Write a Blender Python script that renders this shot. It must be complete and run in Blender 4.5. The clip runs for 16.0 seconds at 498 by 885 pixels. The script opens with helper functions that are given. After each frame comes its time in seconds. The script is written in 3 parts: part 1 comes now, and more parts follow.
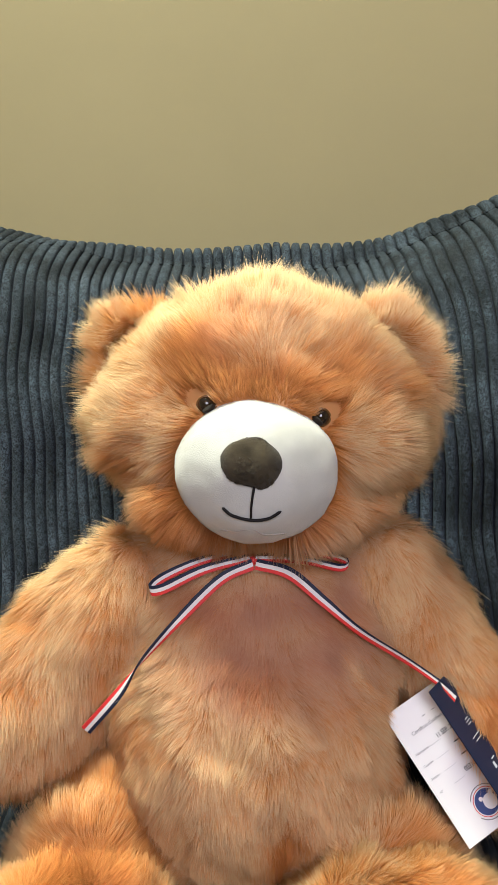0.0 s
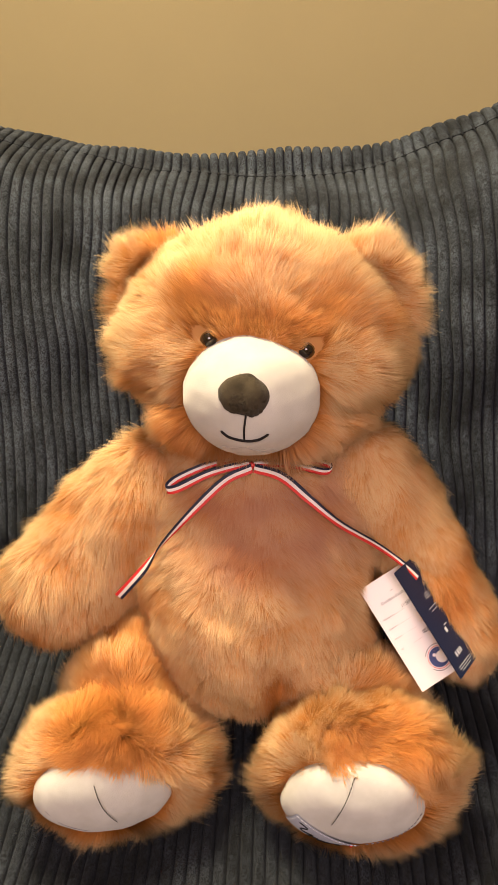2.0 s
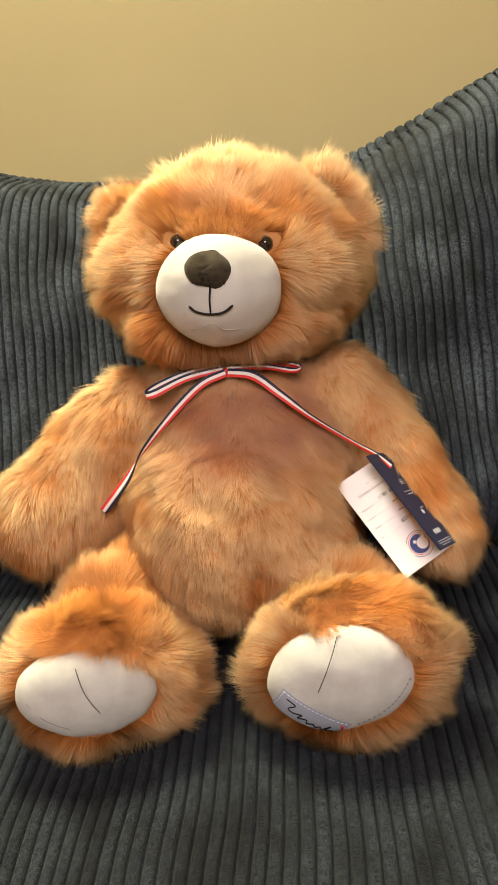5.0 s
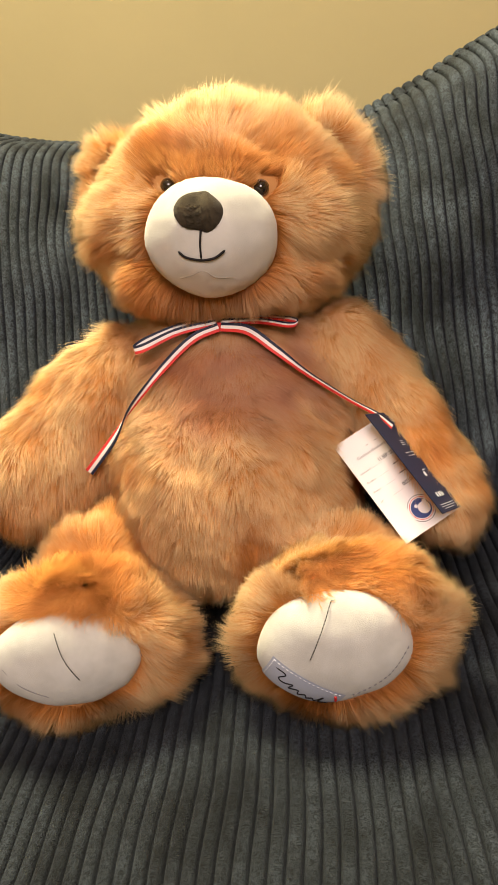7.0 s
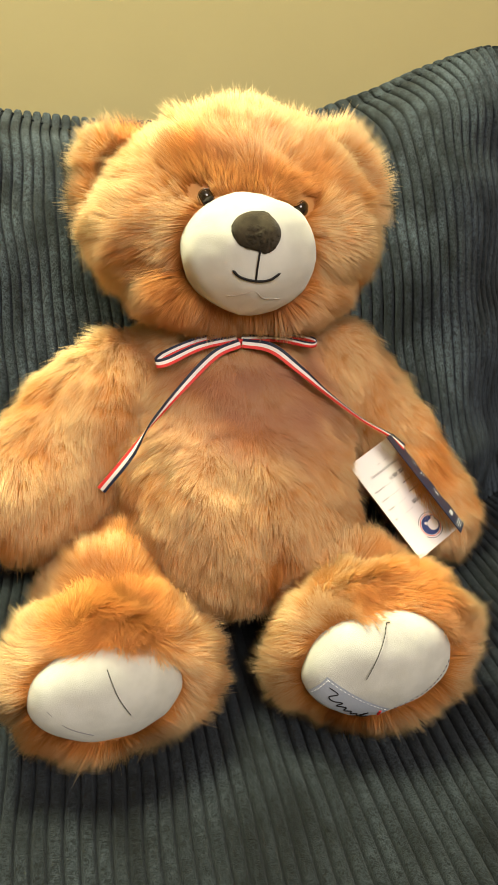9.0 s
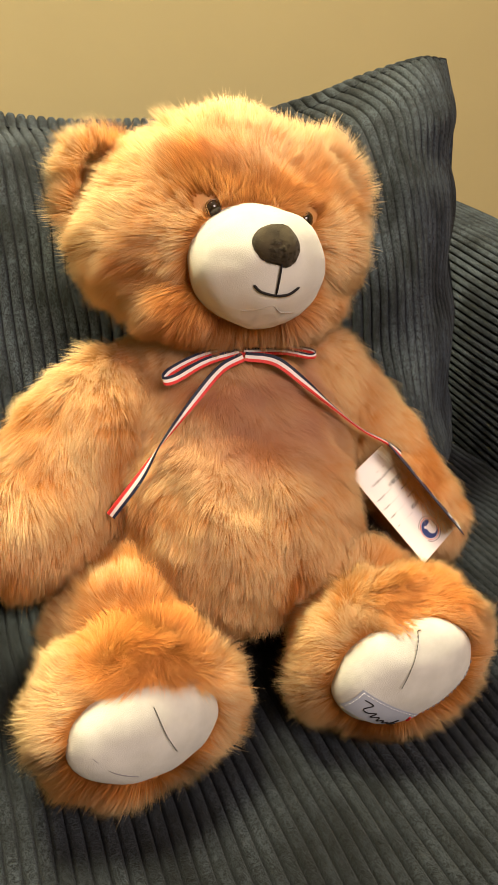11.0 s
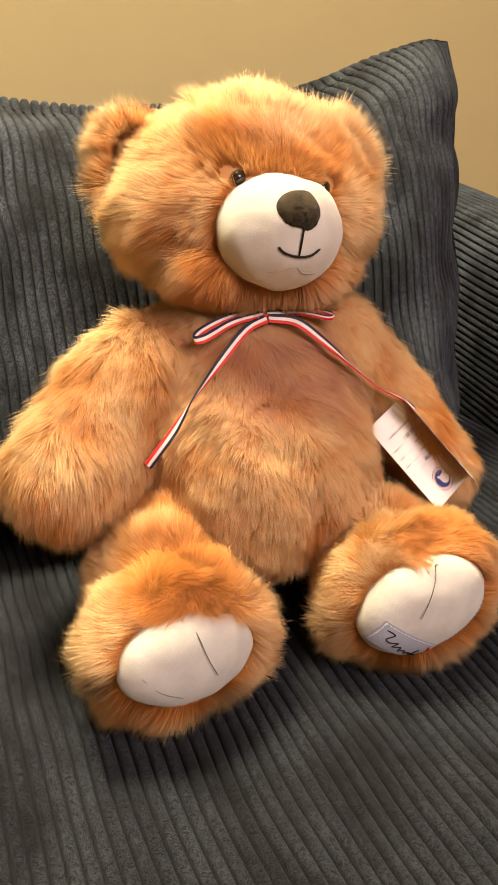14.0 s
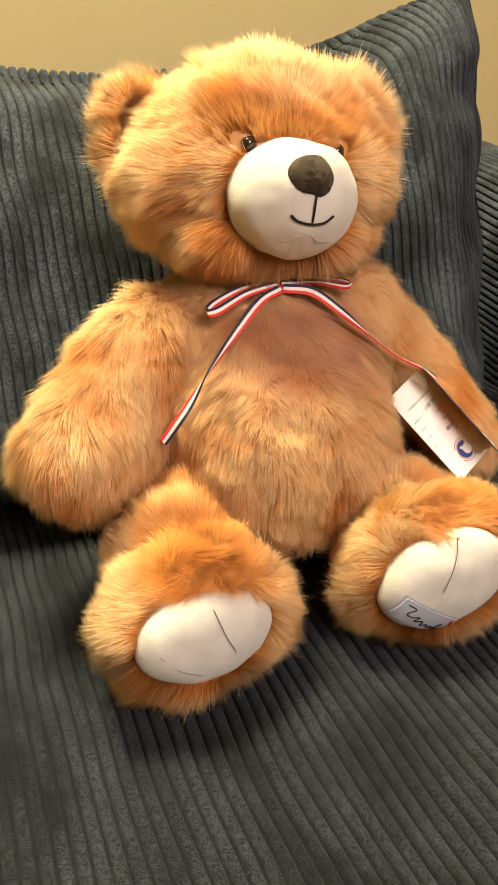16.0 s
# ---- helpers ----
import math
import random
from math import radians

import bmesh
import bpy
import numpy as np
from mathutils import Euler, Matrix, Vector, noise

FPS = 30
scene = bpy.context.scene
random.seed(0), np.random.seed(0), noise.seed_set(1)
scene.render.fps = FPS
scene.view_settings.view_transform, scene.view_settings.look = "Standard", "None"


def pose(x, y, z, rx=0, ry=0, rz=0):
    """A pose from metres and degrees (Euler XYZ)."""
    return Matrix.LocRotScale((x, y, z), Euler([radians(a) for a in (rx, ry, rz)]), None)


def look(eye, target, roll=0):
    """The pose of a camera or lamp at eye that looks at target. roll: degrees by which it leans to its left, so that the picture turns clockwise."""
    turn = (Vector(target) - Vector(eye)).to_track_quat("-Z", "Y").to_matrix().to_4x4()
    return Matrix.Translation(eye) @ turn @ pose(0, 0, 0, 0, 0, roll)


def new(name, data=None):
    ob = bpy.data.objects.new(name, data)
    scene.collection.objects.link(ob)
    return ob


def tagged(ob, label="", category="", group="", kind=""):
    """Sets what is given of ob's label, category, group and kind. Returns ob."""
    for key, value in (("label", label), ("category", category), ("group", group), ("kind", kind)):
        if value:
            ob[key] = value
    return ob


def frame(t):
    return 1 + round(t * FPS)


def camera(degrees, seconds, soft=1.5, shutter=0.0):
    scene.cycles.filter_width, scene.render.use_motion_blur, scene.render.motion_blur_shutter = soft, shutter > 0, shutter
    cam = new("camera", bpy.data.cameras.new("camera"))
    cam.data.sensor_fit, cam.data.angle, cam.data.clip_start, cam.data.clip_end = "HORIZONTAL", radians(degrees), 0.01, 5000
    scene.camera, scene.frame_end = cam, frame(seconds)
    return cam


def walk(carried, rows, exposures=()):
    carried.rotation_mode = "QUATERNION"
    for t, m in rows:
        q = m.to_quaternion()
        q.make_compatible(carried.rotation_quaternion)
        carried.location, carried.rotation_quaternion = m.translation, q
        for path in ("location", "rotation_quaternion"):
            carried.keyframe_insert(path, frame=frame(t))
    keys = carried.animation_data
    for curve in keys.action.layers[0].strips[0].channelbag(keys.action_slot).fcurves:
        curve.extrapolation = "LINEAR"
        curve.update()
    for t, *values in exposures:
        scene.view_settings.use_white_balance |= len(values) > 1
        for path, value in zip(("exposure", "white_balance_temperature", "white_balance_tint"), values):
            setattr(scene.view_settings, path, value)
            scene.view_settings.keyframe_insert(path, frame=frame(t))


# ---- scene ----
cam = camera(34.7, 16.0, soft=1.1)
METRES, EYE, TILT, LEAN, TURN = 0.9, 0.9326, -20.0, 3.0, 0.0
ROWS = [
    (0.0, 0.0, 0.0, 0.0, -0.0, 0.0, 0.0),
    (0.5, 0.006, -0.0183, 0.0524, 0.83, -4.68, 0.18),
    (1.0, 0.0074, -0.0111, 0.0586, 1.96, -8.72, 0.18),
    (1.5, 0.012, -0.0538, 0.0582, 2.41, -10.48, 0.29),
    (2.0, 0.0344, -0.0887, 0.0644, 3.03, -11.29, 0.27),
    (2.5, 0.0344, -0.1216, 0.0498, 3.8, -9.11, 0.4),
    (3.0, 0.0404, -0.1245, -0.0162, 3.19, -4.39, 1.56),
    (3.5, 0.0781, -0.1458, -0.0908, 2.56, -0.86, 2.51),
    (4.0, 0.0658, -0.1528, -0.1382, 3.19, 0.57, 3.07),
    (4.5, 0.0671, -0.149, -0.1542, 4.04, 1.83, 3.47),
    (7.0, 0.0776, -0.1054, -0.1927, 4.89, 1.32, 2.77),
    (7.5, 0.0363, -0.1216, -0.1454, 1.18, 0.02, 2.02),
    (8.0, -0.0188, -0.125, -0.1426, -3.04, -0.98, 0.9),
    (10.5, -0.2208, -0.031, -0.1357, -21.31, -2.9, 4.25),
    (11.0, -0.233, -0.0442, -0.1179, -22.21, -2.93, 3.85),
    (11.5, -0.2589, -0.0533, -0.1101, -23.24, -2.92, 3.39),
    (12.0, -0.2808, -0.071, -0.1294, -23.54, -2.55, 3.41),
    (12.5, -0.2886, -0.0868, -0.1404, -23.21, -2.34, 3.59),
    (13.0, -0.2961, -0.0938, -0.1432, -22.67, -2.26, 3.96),
    (13.5, -0.2795, -0.0877, -0.1496, -22.43, -2.66, 4.43),
    (14.0, -0.2728, -0.0797, -0.15, -22.24, -3.03, 4.93),
    (14.5, -0.2714, -0.0805, -0.1472, -22.36, -3.51, 5.39),
    (15.0, -0.2665, -0.0791, -0.1482, -22.58, -3.89, 5.7),
    (15.5, -0.2669, -0.0777, -0.1484, -22.51, -4.15, 5.9),
    (16.0, -0.2601, -0.0729, -0.1465, -20.34, -5.15, 6.14),
]
# seconds, stops, kelvin, tint
EXPOSURES = [(0.0, -0.38, 4900, 8), (0.5, -0.38, 5500, 15), (1.0, -0.34, 6200, 21), (1.5, -0.29, 6500, 25), (2.5, -0.28, 6300, 23), (3.5, -0.17, 6100, 25), (4.5, -0.12, 5900, 12), (7.0, 0.0, 6200, 12), (8.0, 0.06, 5900, -3), (10.5, 0.0, 6200, 6), (11.5, -0.03, 6500, 17), (12.5, -0.03, 6500, 26), (13.5, 0.0, 6500, 25), (15.0, 0.1, 6500, 15), (16.0, 0.15, 6400, 12)]
walk(cam, [(t, pose(0, 0, EYE, TILT, LEAN, TURN) @ pose(METRES * x, METRES * y, METRES * z, 90 + pitch, roll, yaw)) for t, x, y, z, yaw, pitch, roll in ROWS], EXPOSURES)

# ---- light ----
world = bpy.data.worlds.new("room_world")
scene.world = world
world.use_nodes = True
world.node_tree.nodes["Background"].inputs["Color"].default_value = (1.0, 0.82, 0.6, 1)
world.node_tree.nodes["Background"].inputs["Strength"].default_value = 0.02


def area_lamp(name, where, target, size, watts, colour):
    data = bpy.data.lights.new(name, "AREA")
    data.shape, data.size, data.energy, data.color = "DISK", size, watts, colour
    ob = new(name, data)
    ob.matrix_world = look(where, target)
    return ob


area_lamp("ceiling_lamp_light", (-0.42, 0.78, 2.64), (-0.02, 0.40, 0.6), 0.60, 124, (1.0, 0.885, 0.54))
# Added fill from the front, no fixture; lifts the sides the ceiling lamp misses.
area_lamp("front_fill_light", (0.20, -1.5, 2.0), (0.0, 0.4, 0.6), 1.2, 57, (1.0, 0.81, 0.72))


# ---- materials ----
class Mat:
    """A node material with a Principled shader and short ways to wire it."""

    def __init__(self, name, rough=0.8, spec=0.3):
        self.m = bpy.data.materials.new(name)
        self.m.use_nodes = True
        self.nt = self.m.node_tree
        self.b = self.nt.nodes["Principled BSDF"]
        self.b.inputs["Roughness"].default_value = rough
        self.b.inputs["Specular IOR Level"].default_value = spec

    def node(self, kind, **sets):
        n = self.nt.nodes.new(kind)
        for k, v in sets.items():
            n.inputs[k.replace("_", " ")].default_value = v
        return n

    def link(self, a, b):
        self.nt.links.new(a, b)

    def noise(self, scale, detail=4.0, rough=0.55, stretch=None):
        co = self.node("ShaderNodeTexCoord").outputs["Object"]
        if stretch:
            mp = self.node("ShaderNodeMapping")
            mp.inputs["Scale"].default_value = stretch
            self.link(co, mp.inputs["Vector"])
            co = mp.outputs["Vector"]
        n = self.node("ShaderNodeTexNoise", Scale=scale, Detail=detail, Roughness=rough)
        self.link(co, n.inputs["Vector"])
        return n.outputs["Fac"]

    def ramp(self, fac, stops):
        r = self.nt.nodes.new("ShaderNodeValToRGB")
        while len(r.color_ramp.elements) < len(stops):
            r.color_ramp.elements.new(0.5)
        for e, (p, c) in zip(r.color_ramp.elements, stops):
            e.position, e.color = p, (*c, 1)
        self.link(fac, r.inputs["Fac"])
        return r.outputs["Color"]

    def mix(self, fac, a, b, kind="MIX"):
        n = self.nt.nodes.new("ShaderNodeMix")
        n.data_type, n.blend_type = "RGBA", kind
        for v, s in ((fac, n.inputs[0]), (a, n.inputs[6]), (b, n.inputs[7])):
            if isinstance(v, (int, float)):
                s.default_value = v
            elif isinstance(v, tuple):
                s.default_value = (*v, 1)
            else:
                self.link(v, s)
        return n.outputs[2]

    def bump(self, height, strength, distance):
        n = self.node("ShaderNodeBump", Strength=strength, Distance=distance)
        self.link(height, n.inputs["Height"])
        self.link(n.outputs["Normal"], self.b.inputs["Normal"])
        return n

    def colour(self, c):
        if isinstance(c, tuple):
            self.b.inputs["Base Color"].default_value = (*c, 1)
        else:
            self.link(c, self.b.inputs["Base Color"])
        return self


def cloth(name, a, b, grain=900.0, depth=0.0006, sheen=0.15, patch=18.0):
    k = Mat(name, 0.9, 0.15)
    k.colour(k.mix(k.ramp(k.noise(patch, 3), [(0.35, (0, 0, 0)), (0.65, (1, 1, 1))]), a, b))
    k.b.inputs["Sheen Weight"].default_value = sheen
    k.bump(k.noise(grain, 3, 0.7), 0.5, depth)
    return k.m


def corduroy_material(name, stretch, gain):
    k = Mat(name, 0.85, 0.2)
    big = k.ramp(k.noise(22.0, 6, 0.7, stretch), [(0.38, (0, 0, 0)), (0.62, (1, 1, 1))])
    curl = k.node("ShaderNodeTexNoise", Scale=520.0, Detail=2.0, Roughness=0.6, Distortion=1.6)
    k.link(k.node("ShaderNodeTexCoord").outputs["Object"], curl.inputs["Vector"])
    fine = k.ramp(curl.outputs["Fac"], [(0.42, (0, 0, 0)), (0.60, (1, 1, 1))])
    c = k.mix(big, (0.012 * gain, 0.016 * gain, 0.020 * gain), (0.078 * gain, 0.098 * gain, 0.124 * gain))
    c = k.mix(fine, k.mix(0.82, c, (0.0, 0.0, 0.0), "MIX"), c)
    # Grooves go near black: base cloth tone plus shade put into the colour.
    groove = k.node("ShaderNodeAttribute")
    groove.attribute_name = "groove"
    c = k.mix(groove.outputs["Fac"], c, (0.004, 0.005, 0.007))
    k.colour(c)
    k.b.inputs["Sheen Weight"].default_value = 0.05
    k.b.inputs["Sheen Roughness"].default_value = 0.45
    k.b.inputs["Sheen Tint"].default_value = (0.75, 0.85, 1.0, 1)
    k.bump(curl.outputs["Fac"], 1.0, 0.0022)
    return k.m


def fur_material():
    k = Mat("plush_fur", 0.75, 0.2)
    tip = k.node("ShaderNodeAttribute")
    tip.attribute_name = "tip"
    rnd = k.node("ShaderNodeAttribute")
    rnd.attribute_name = "tone"
    lie = k.node("ShaderNodeAttribute")
    lie.attribute_name = "lie"
    along = k.ramp(tip.outputs["Fac"], [(0.0, (0.58, 0.222, 0.045)), (0.28, (0.88, 0.422, 0.115)), (0.66, (1.0, 0.765, 0.445))])
    c = k.mix(1.0, along, k.ramp(rnd.outputs["Fac"], [(0.0, (0.84, 0.75, 0.65)), (0.6, (0.96, 0.94, 0.92)), (1.0, (1.0, 1.0, 1.0))]), "MULTIPLY")
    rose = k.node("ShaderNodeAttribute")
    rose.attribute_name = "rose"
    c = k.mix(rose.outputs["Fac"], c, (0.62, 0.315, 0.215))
    diff = k.node("ShaderNodeBsdfDiffuse")
    k.link(c, diff.inputs["Color"])
    k.link(lie.outputs["Vector"], diff.inputs["Normal"])
    back = k.node("ShaderNodeBsdfTranslucent")
    k.link(c, back.inputs["Color"])
    shine = k.node("ShaderNodeBsdfGlossy", Roughness=0.45)
    k.link(k.mix(0.5, c, (1.0, 0.85, 0.6)), shine.inputs["Color"])
    m1 = k.node("ShaderNodeMixShader", Fac=0.43)
    k.link(diff.outputs[0], m1.inputs[1])
    k.link(back.outputs[0], m1.inputs[2])
    m2 = k.node("ShaderNodeMixShader", Fac=0.035)
    k.link(m1.outputs[0], m2.inputs[1])
    k.link(shine.outputs[0], m2.inputs[2])
    k.link(m2.outputs[0], k.nt.nodes["Material Output"].inputs["Surface"])
    return k.m


def plain(name, c, rough=0.6, spec=0.3, grain=300.0, depth=0.0002):
    k = Mat(name, rough, spec)
    k.colour(k.mix(k.noise(grain * 0.2, 3), tuple(v * 0.88 for v in c), c))
    k.bump(k.noise(grain, 3), 0.3, depth)
    return k.m


def wall_paint(name, a, b):
    k = Mat(name, 0.75, 0.25)
    k.colour(k.mix(k.ramp(k.noise(1.6, 6, 0.6), [(0.3, (0, 0, 0)), (0.7, (1, 1, 1))]), a, b))
    k.bump(k.noise(55.0, 5, 0.6), 0.10, 0.002)
    return k.m


FUR = fur_material()
# One fabric twice: seat copy darkened as if shaded, pillow copy lightened as lit.
CORD_SHADED = corduroy_material("corduroy_shaded", (1.0, 0.55, 1.0), 0.50)
CORD_LIT = corduroy_material("corduroy_lit", (1.0, 0.8, 0.55), 1.14)
WALL = wall_paint("beige_wall_paint", (0.372, 0.312, 0.162), (0.408, 0.341, 0.178))
CEIL = wall_paint("ceiling_paint", (0.74, 0.72, 0.68), (0.80, 0.78, 0.74))
FLOORM = plain("floor_board", (0.22, 0.14, 0.08), 0.5, 0.4, 30.0, 0.001)
WHITE = cloth("white_plush", (0.475, 0.46, 0.415), (0.54, 0.525, 0.48), 1500, 0.0007, 0.3, 40)
PADM = cloth("pad_felt", (0.48, 0.47, 0.43), (0.55, 0.54, 0.50), 1500, 0.0006, 0.2, 60)
NOSEM = cloth("nose_plush", (0.030, 0.023, 0.013), (0.058, 0.045, 0.026), 1300, 0.0012, 0.10, 90)
STITCH = plain("grey_thread", (0.05, 0.048, 0.045), 0.8, 0.1, 900)
THREAD = plain("black_thread", (0.012, 0.010, 0.010), 0.7, 0.2, 900)
CREASE = plain("seam_thread", (0.42, 0.39, 0.35), 0.9, 0.1, 900)
DARK = plain("dark_lining", (0.010, 0.012, 0.016), 0.9, 0.1)
EYEM = plain("eye_glass", (0.020, 0.013, 0.008), 0.06, 0.6, 40, 0.0)
EYERIM = plain("eye_rim", (0.16, 0.075, 0.02), 0.25, 0.5, 400, 0.0001)
NAVY = plain("ribbon_navy", (0.012, 0.015, 0.040), 0.6, 0.3, 2500, 0.0003)
RIBW = plain("ribbon_white", (0.76, 0.72, 0.70), 0.6, 0.3, 2500, 0.0003)
RED = plain("ribbon_red", (0.62, 0.035, 0.030), 0.6, 0.3, 2500, 0.0003)
CARD = plain("tag_card", (0.80, 0.76, 0.76), 0.35, 0.5, 200, 0.0001)
CARDBLUE = plain("tag_navy", (0.012, 0.018, 0.052), 0.5, 0.25, 200, 0.0001)
INK = plain("tag_ink", (0.03, 0.03, 0.04), 0.6, 0.2)
INKGREY = plain("tag_grey_ink", (0.22, 0.21, 0.22), 0.6, 0.2)
INKPALE = plain("tag_pale_ink", (0.62, 0.64, 0.70), 0.6, 0.2)
LOGOBLUE = plain("tag_logo_blue", (0.035, 0.055, 0.19), 0.5, 0.3)
PATCHM = cloth("patch_satin", (0.33, 0.36, 0.44), (0.39, 0.42, 0.50), 2000, 0.0003, 0.1)
PATCHTH = plain("patch_thread", (0.68, 0.70, 0.74), 0.7, 0.2)


# ---- mesh helpers ----
def mesh_of(name, verts, faces, mats, smooth=True, slots=None):
    me = bpy.data.meshes.new(name)
    me.from_pydata([tuple(v) for v in verts], [], [tuple(f) for f in faces])
    for m in mats if isinstance(mats, (list, tuple)) else [mats]:
        me.materials.append(m)
    me.polygons.foreach_set("use_smooth", np.full(len(me.polygons), smooth))
    if slots is not None:
        me.polygons.foreach_set("material_index", np.asarray(slots, dtype=np.int32))
    me.update()
    return me


def part(name, me, parent, label=""):
    ob = new(name, me)
    if parent is not None:
        ob.parent = parent
        base = parent
        m = Matrix()
        while base is not None:
            m = base.matrix_basis @ m if base.parent is None else base.matrix_parent_inverse @ base.matrix_basis @ m
            base = base.parent
        ob.matrix_parent_inverse = m.inverted() if parent.parent is None else Matrix()
    return tagged(ob, label) if label else ob


def thing(name, where, label, category, kind=""):
    ob = new(name)
    ob.location = where
    ob.empty_display_size = 0.02
    ob.matrix_basis = Matrix.Translation(where)
    return tagged(ob, label, category, "", kind)


def grid_faces(rows, cols, wrap_c=False, wrap_r=False):
    r = np.arange(rows if wrap_r else rows - 1)
    c = np.arange(cols if wrap_c else cols - 1)
    R, C = np.meshgrid(r, c, indexing="ij")
    R2, C2 = (R + 1) % rows, (C + 1) % cols
    return np.stack([R * cols + C, R * cols + C2, R2 * cols + C2, R2 * cols + C], -1).reshape(-1, 4)


def box(name, lo, hi, mat, bevel=0.004):
    bm = bmesh.new()
    bmesh.ops.create_cube(bm, size=1.0)
    lo, hi = Vector(lo), Vector(hi)
    for v in bm.verts:
        v.co = Vector((lo[i] + (v.co[i] + 0.5) * (hi[i] - lo[i]) for i in range(3)))
    if bevel:
        bmesh.ops.bevel(bm, geom=bm.edges[:], offset=bevel, segments=2, affect="EDGES")
    me = bpy.data.meshes.new(name)
    bm.to_mesh(me)
    bm.free()
    me.materials.append(mat)
    return me


def smooth_curve(points, n):
    """Catmull-Rom through points of any dimension."""
    p = np.asarray(points, float)
    p = np.vstack([2 * p[0] - p[1], p, 2 * p[-1] - p[-2]])
    u = np.linspace(0, len(p) - 3 - 1e-9, n)
    i = u.astype(int)
    f = (u - i)[:, None]
    a, b, c, d = p[i], p[i + 1], p[i + 2], p[i + 3]
    return 0.5 * (2 * b + (c - a) * f + (2 * a - 5 * b + 4 * c - d) * f ** 2 + (3 * b - a - 3 * c + d) * f ** 3)


def unit(v):
    return v / np.maximum(np.linalg.norm(v, axis=-1, keepdims=True), 1e-9)


def sweep(path, n_along=40, n_round=36, cap=0.18, cap_end=None):
    """A closed limb: rows of x, y, z, half width, half depth; returns verts, faces and balls that fill it."""
    c = smooth_curve(path, n_along)
    t = unit(np.gradient(c[:, :3], axis=0))
    side = unit(np.cross(t, np.array([0.05, 1.0, 0.1])))
    up = np.cross(side, t)
    u = np.linspace(0, 1, n_along)
    e = cap_end or cap
    k = np.sqrt(np.clip(1 - np.clip(1 - u / cap, 0, 1) ** 2, 0, 1)) * np.sqrt(np.clip(1 - np.clip(1 - (1 - u) / e, 0, 1) ** 2, 0, 1))
    k = np.maximum(k, 0.02)
    th = np.linspace(0, 2 * np.pi, n_round, endpoint=False)
    v = c[:, None, :3] + (c[:, 3] * k)[:, None, None] * np.cos(th)[None, :, None] * side[:, None] + (c[:, 4] * k)[:, None, None] * np.sin(th)[None, :, None] * up[:, None]
    balls = [(c[i, :3], np.full(3, 0.5 * (c[i, 3] + c[i, 4]) * k[i]), np.eye(3)) for i in range(2, n_along - 2, 2)]
    f = grid_faces(n_along, n_round, wrap_c=True)
    return v.reshape(-1, 3), f, balls


def turn(rx=0, ry=0, rz=0):
    return np.array(Euler([radians(a) for a in (rx, ry, rz)]).to_matrix())


def ellipsoid(centre, radii, rot=None, n=48, m=28, shape=None):
    th = np.linspace(0, 2 * np.pi, n, endpoint=False)
    ph = np.linspace(0.0005, np.pi - 0.0005, m)
    P, T = np.meshgrid(ph, th, indexing="ij")
    v = np.stack([np.sin(P) * np.cos(T), np.sin(P) * np.sin(T), np.cos(P)], -1).reshape(-1, 3)
    if shape is not None:
        v = shape(v)
    rot = np.eye(3) if rot is None else rot
    return (v * np.asarray(radii)) @ rot.T + np.asarray(centre), grid_faces(m, n, wrap_c=True), [(np.asarray(centre, float), np.asarray(radii, float), rot)]


def tube(points, radius, sides=6, n=None):
    c = smooth_curve(points, n or max(8, len(points) * 6))
    t = unit(np.gradient(c, axis=0))
    a = unit(np.cross(t, np.array([0.31, 0.2, 0.93])))
    b = np.cross(t, a)
    th = np.linspace(0, 2 * np.pi, sides, endpoint=False)
    r = np.full(len(c), radius)
    r[0] = r[-1] = radius * 0.3
    v = c[:, None] + r[:, None, None] * (np.cos(th)[None, :, None] * a[:, None] + np.sin(th)[None, :, None] * b[:, None])
    return v.reshape(-1, 3), grid_faces(len(c), sides, wrap_c=True)


def joined(pieces):
    vs, fs, off = [], [], 0
    for v, f in pieces:
        vs.append(np.asarray(v))
        fs.extend((np.asarray(f) + off).tolist())
        off += len(v)
    return np.vstack(vs), fs


def waves(p, size, seed, n=7):
    """A smooth random vector field, features about size metres."""
    g = np.random.default_rng(seed)
    k = unit(g.normal(size=(n, 3))) * (2 * np.pi / size) * g.uniform(0.6, 1.4, (n, 1))
    ph = g.uniform(0, 2 * np.pi, (n, 3))
    out = np.zeros_like(p)
    for i in range(n):
        out += np.sin((p @ k[i])[:, None] + ph[i])
    return out / np.sqrt(n)


def inside(p, balls, grow=1.0):
    hit = np.zeros(len(p), bool)
    for c, r, rot in balls:
        q = ((p - c) @ rot) / (r * grow)
        hit |= (q * q).sum(1) < 1
    return hit


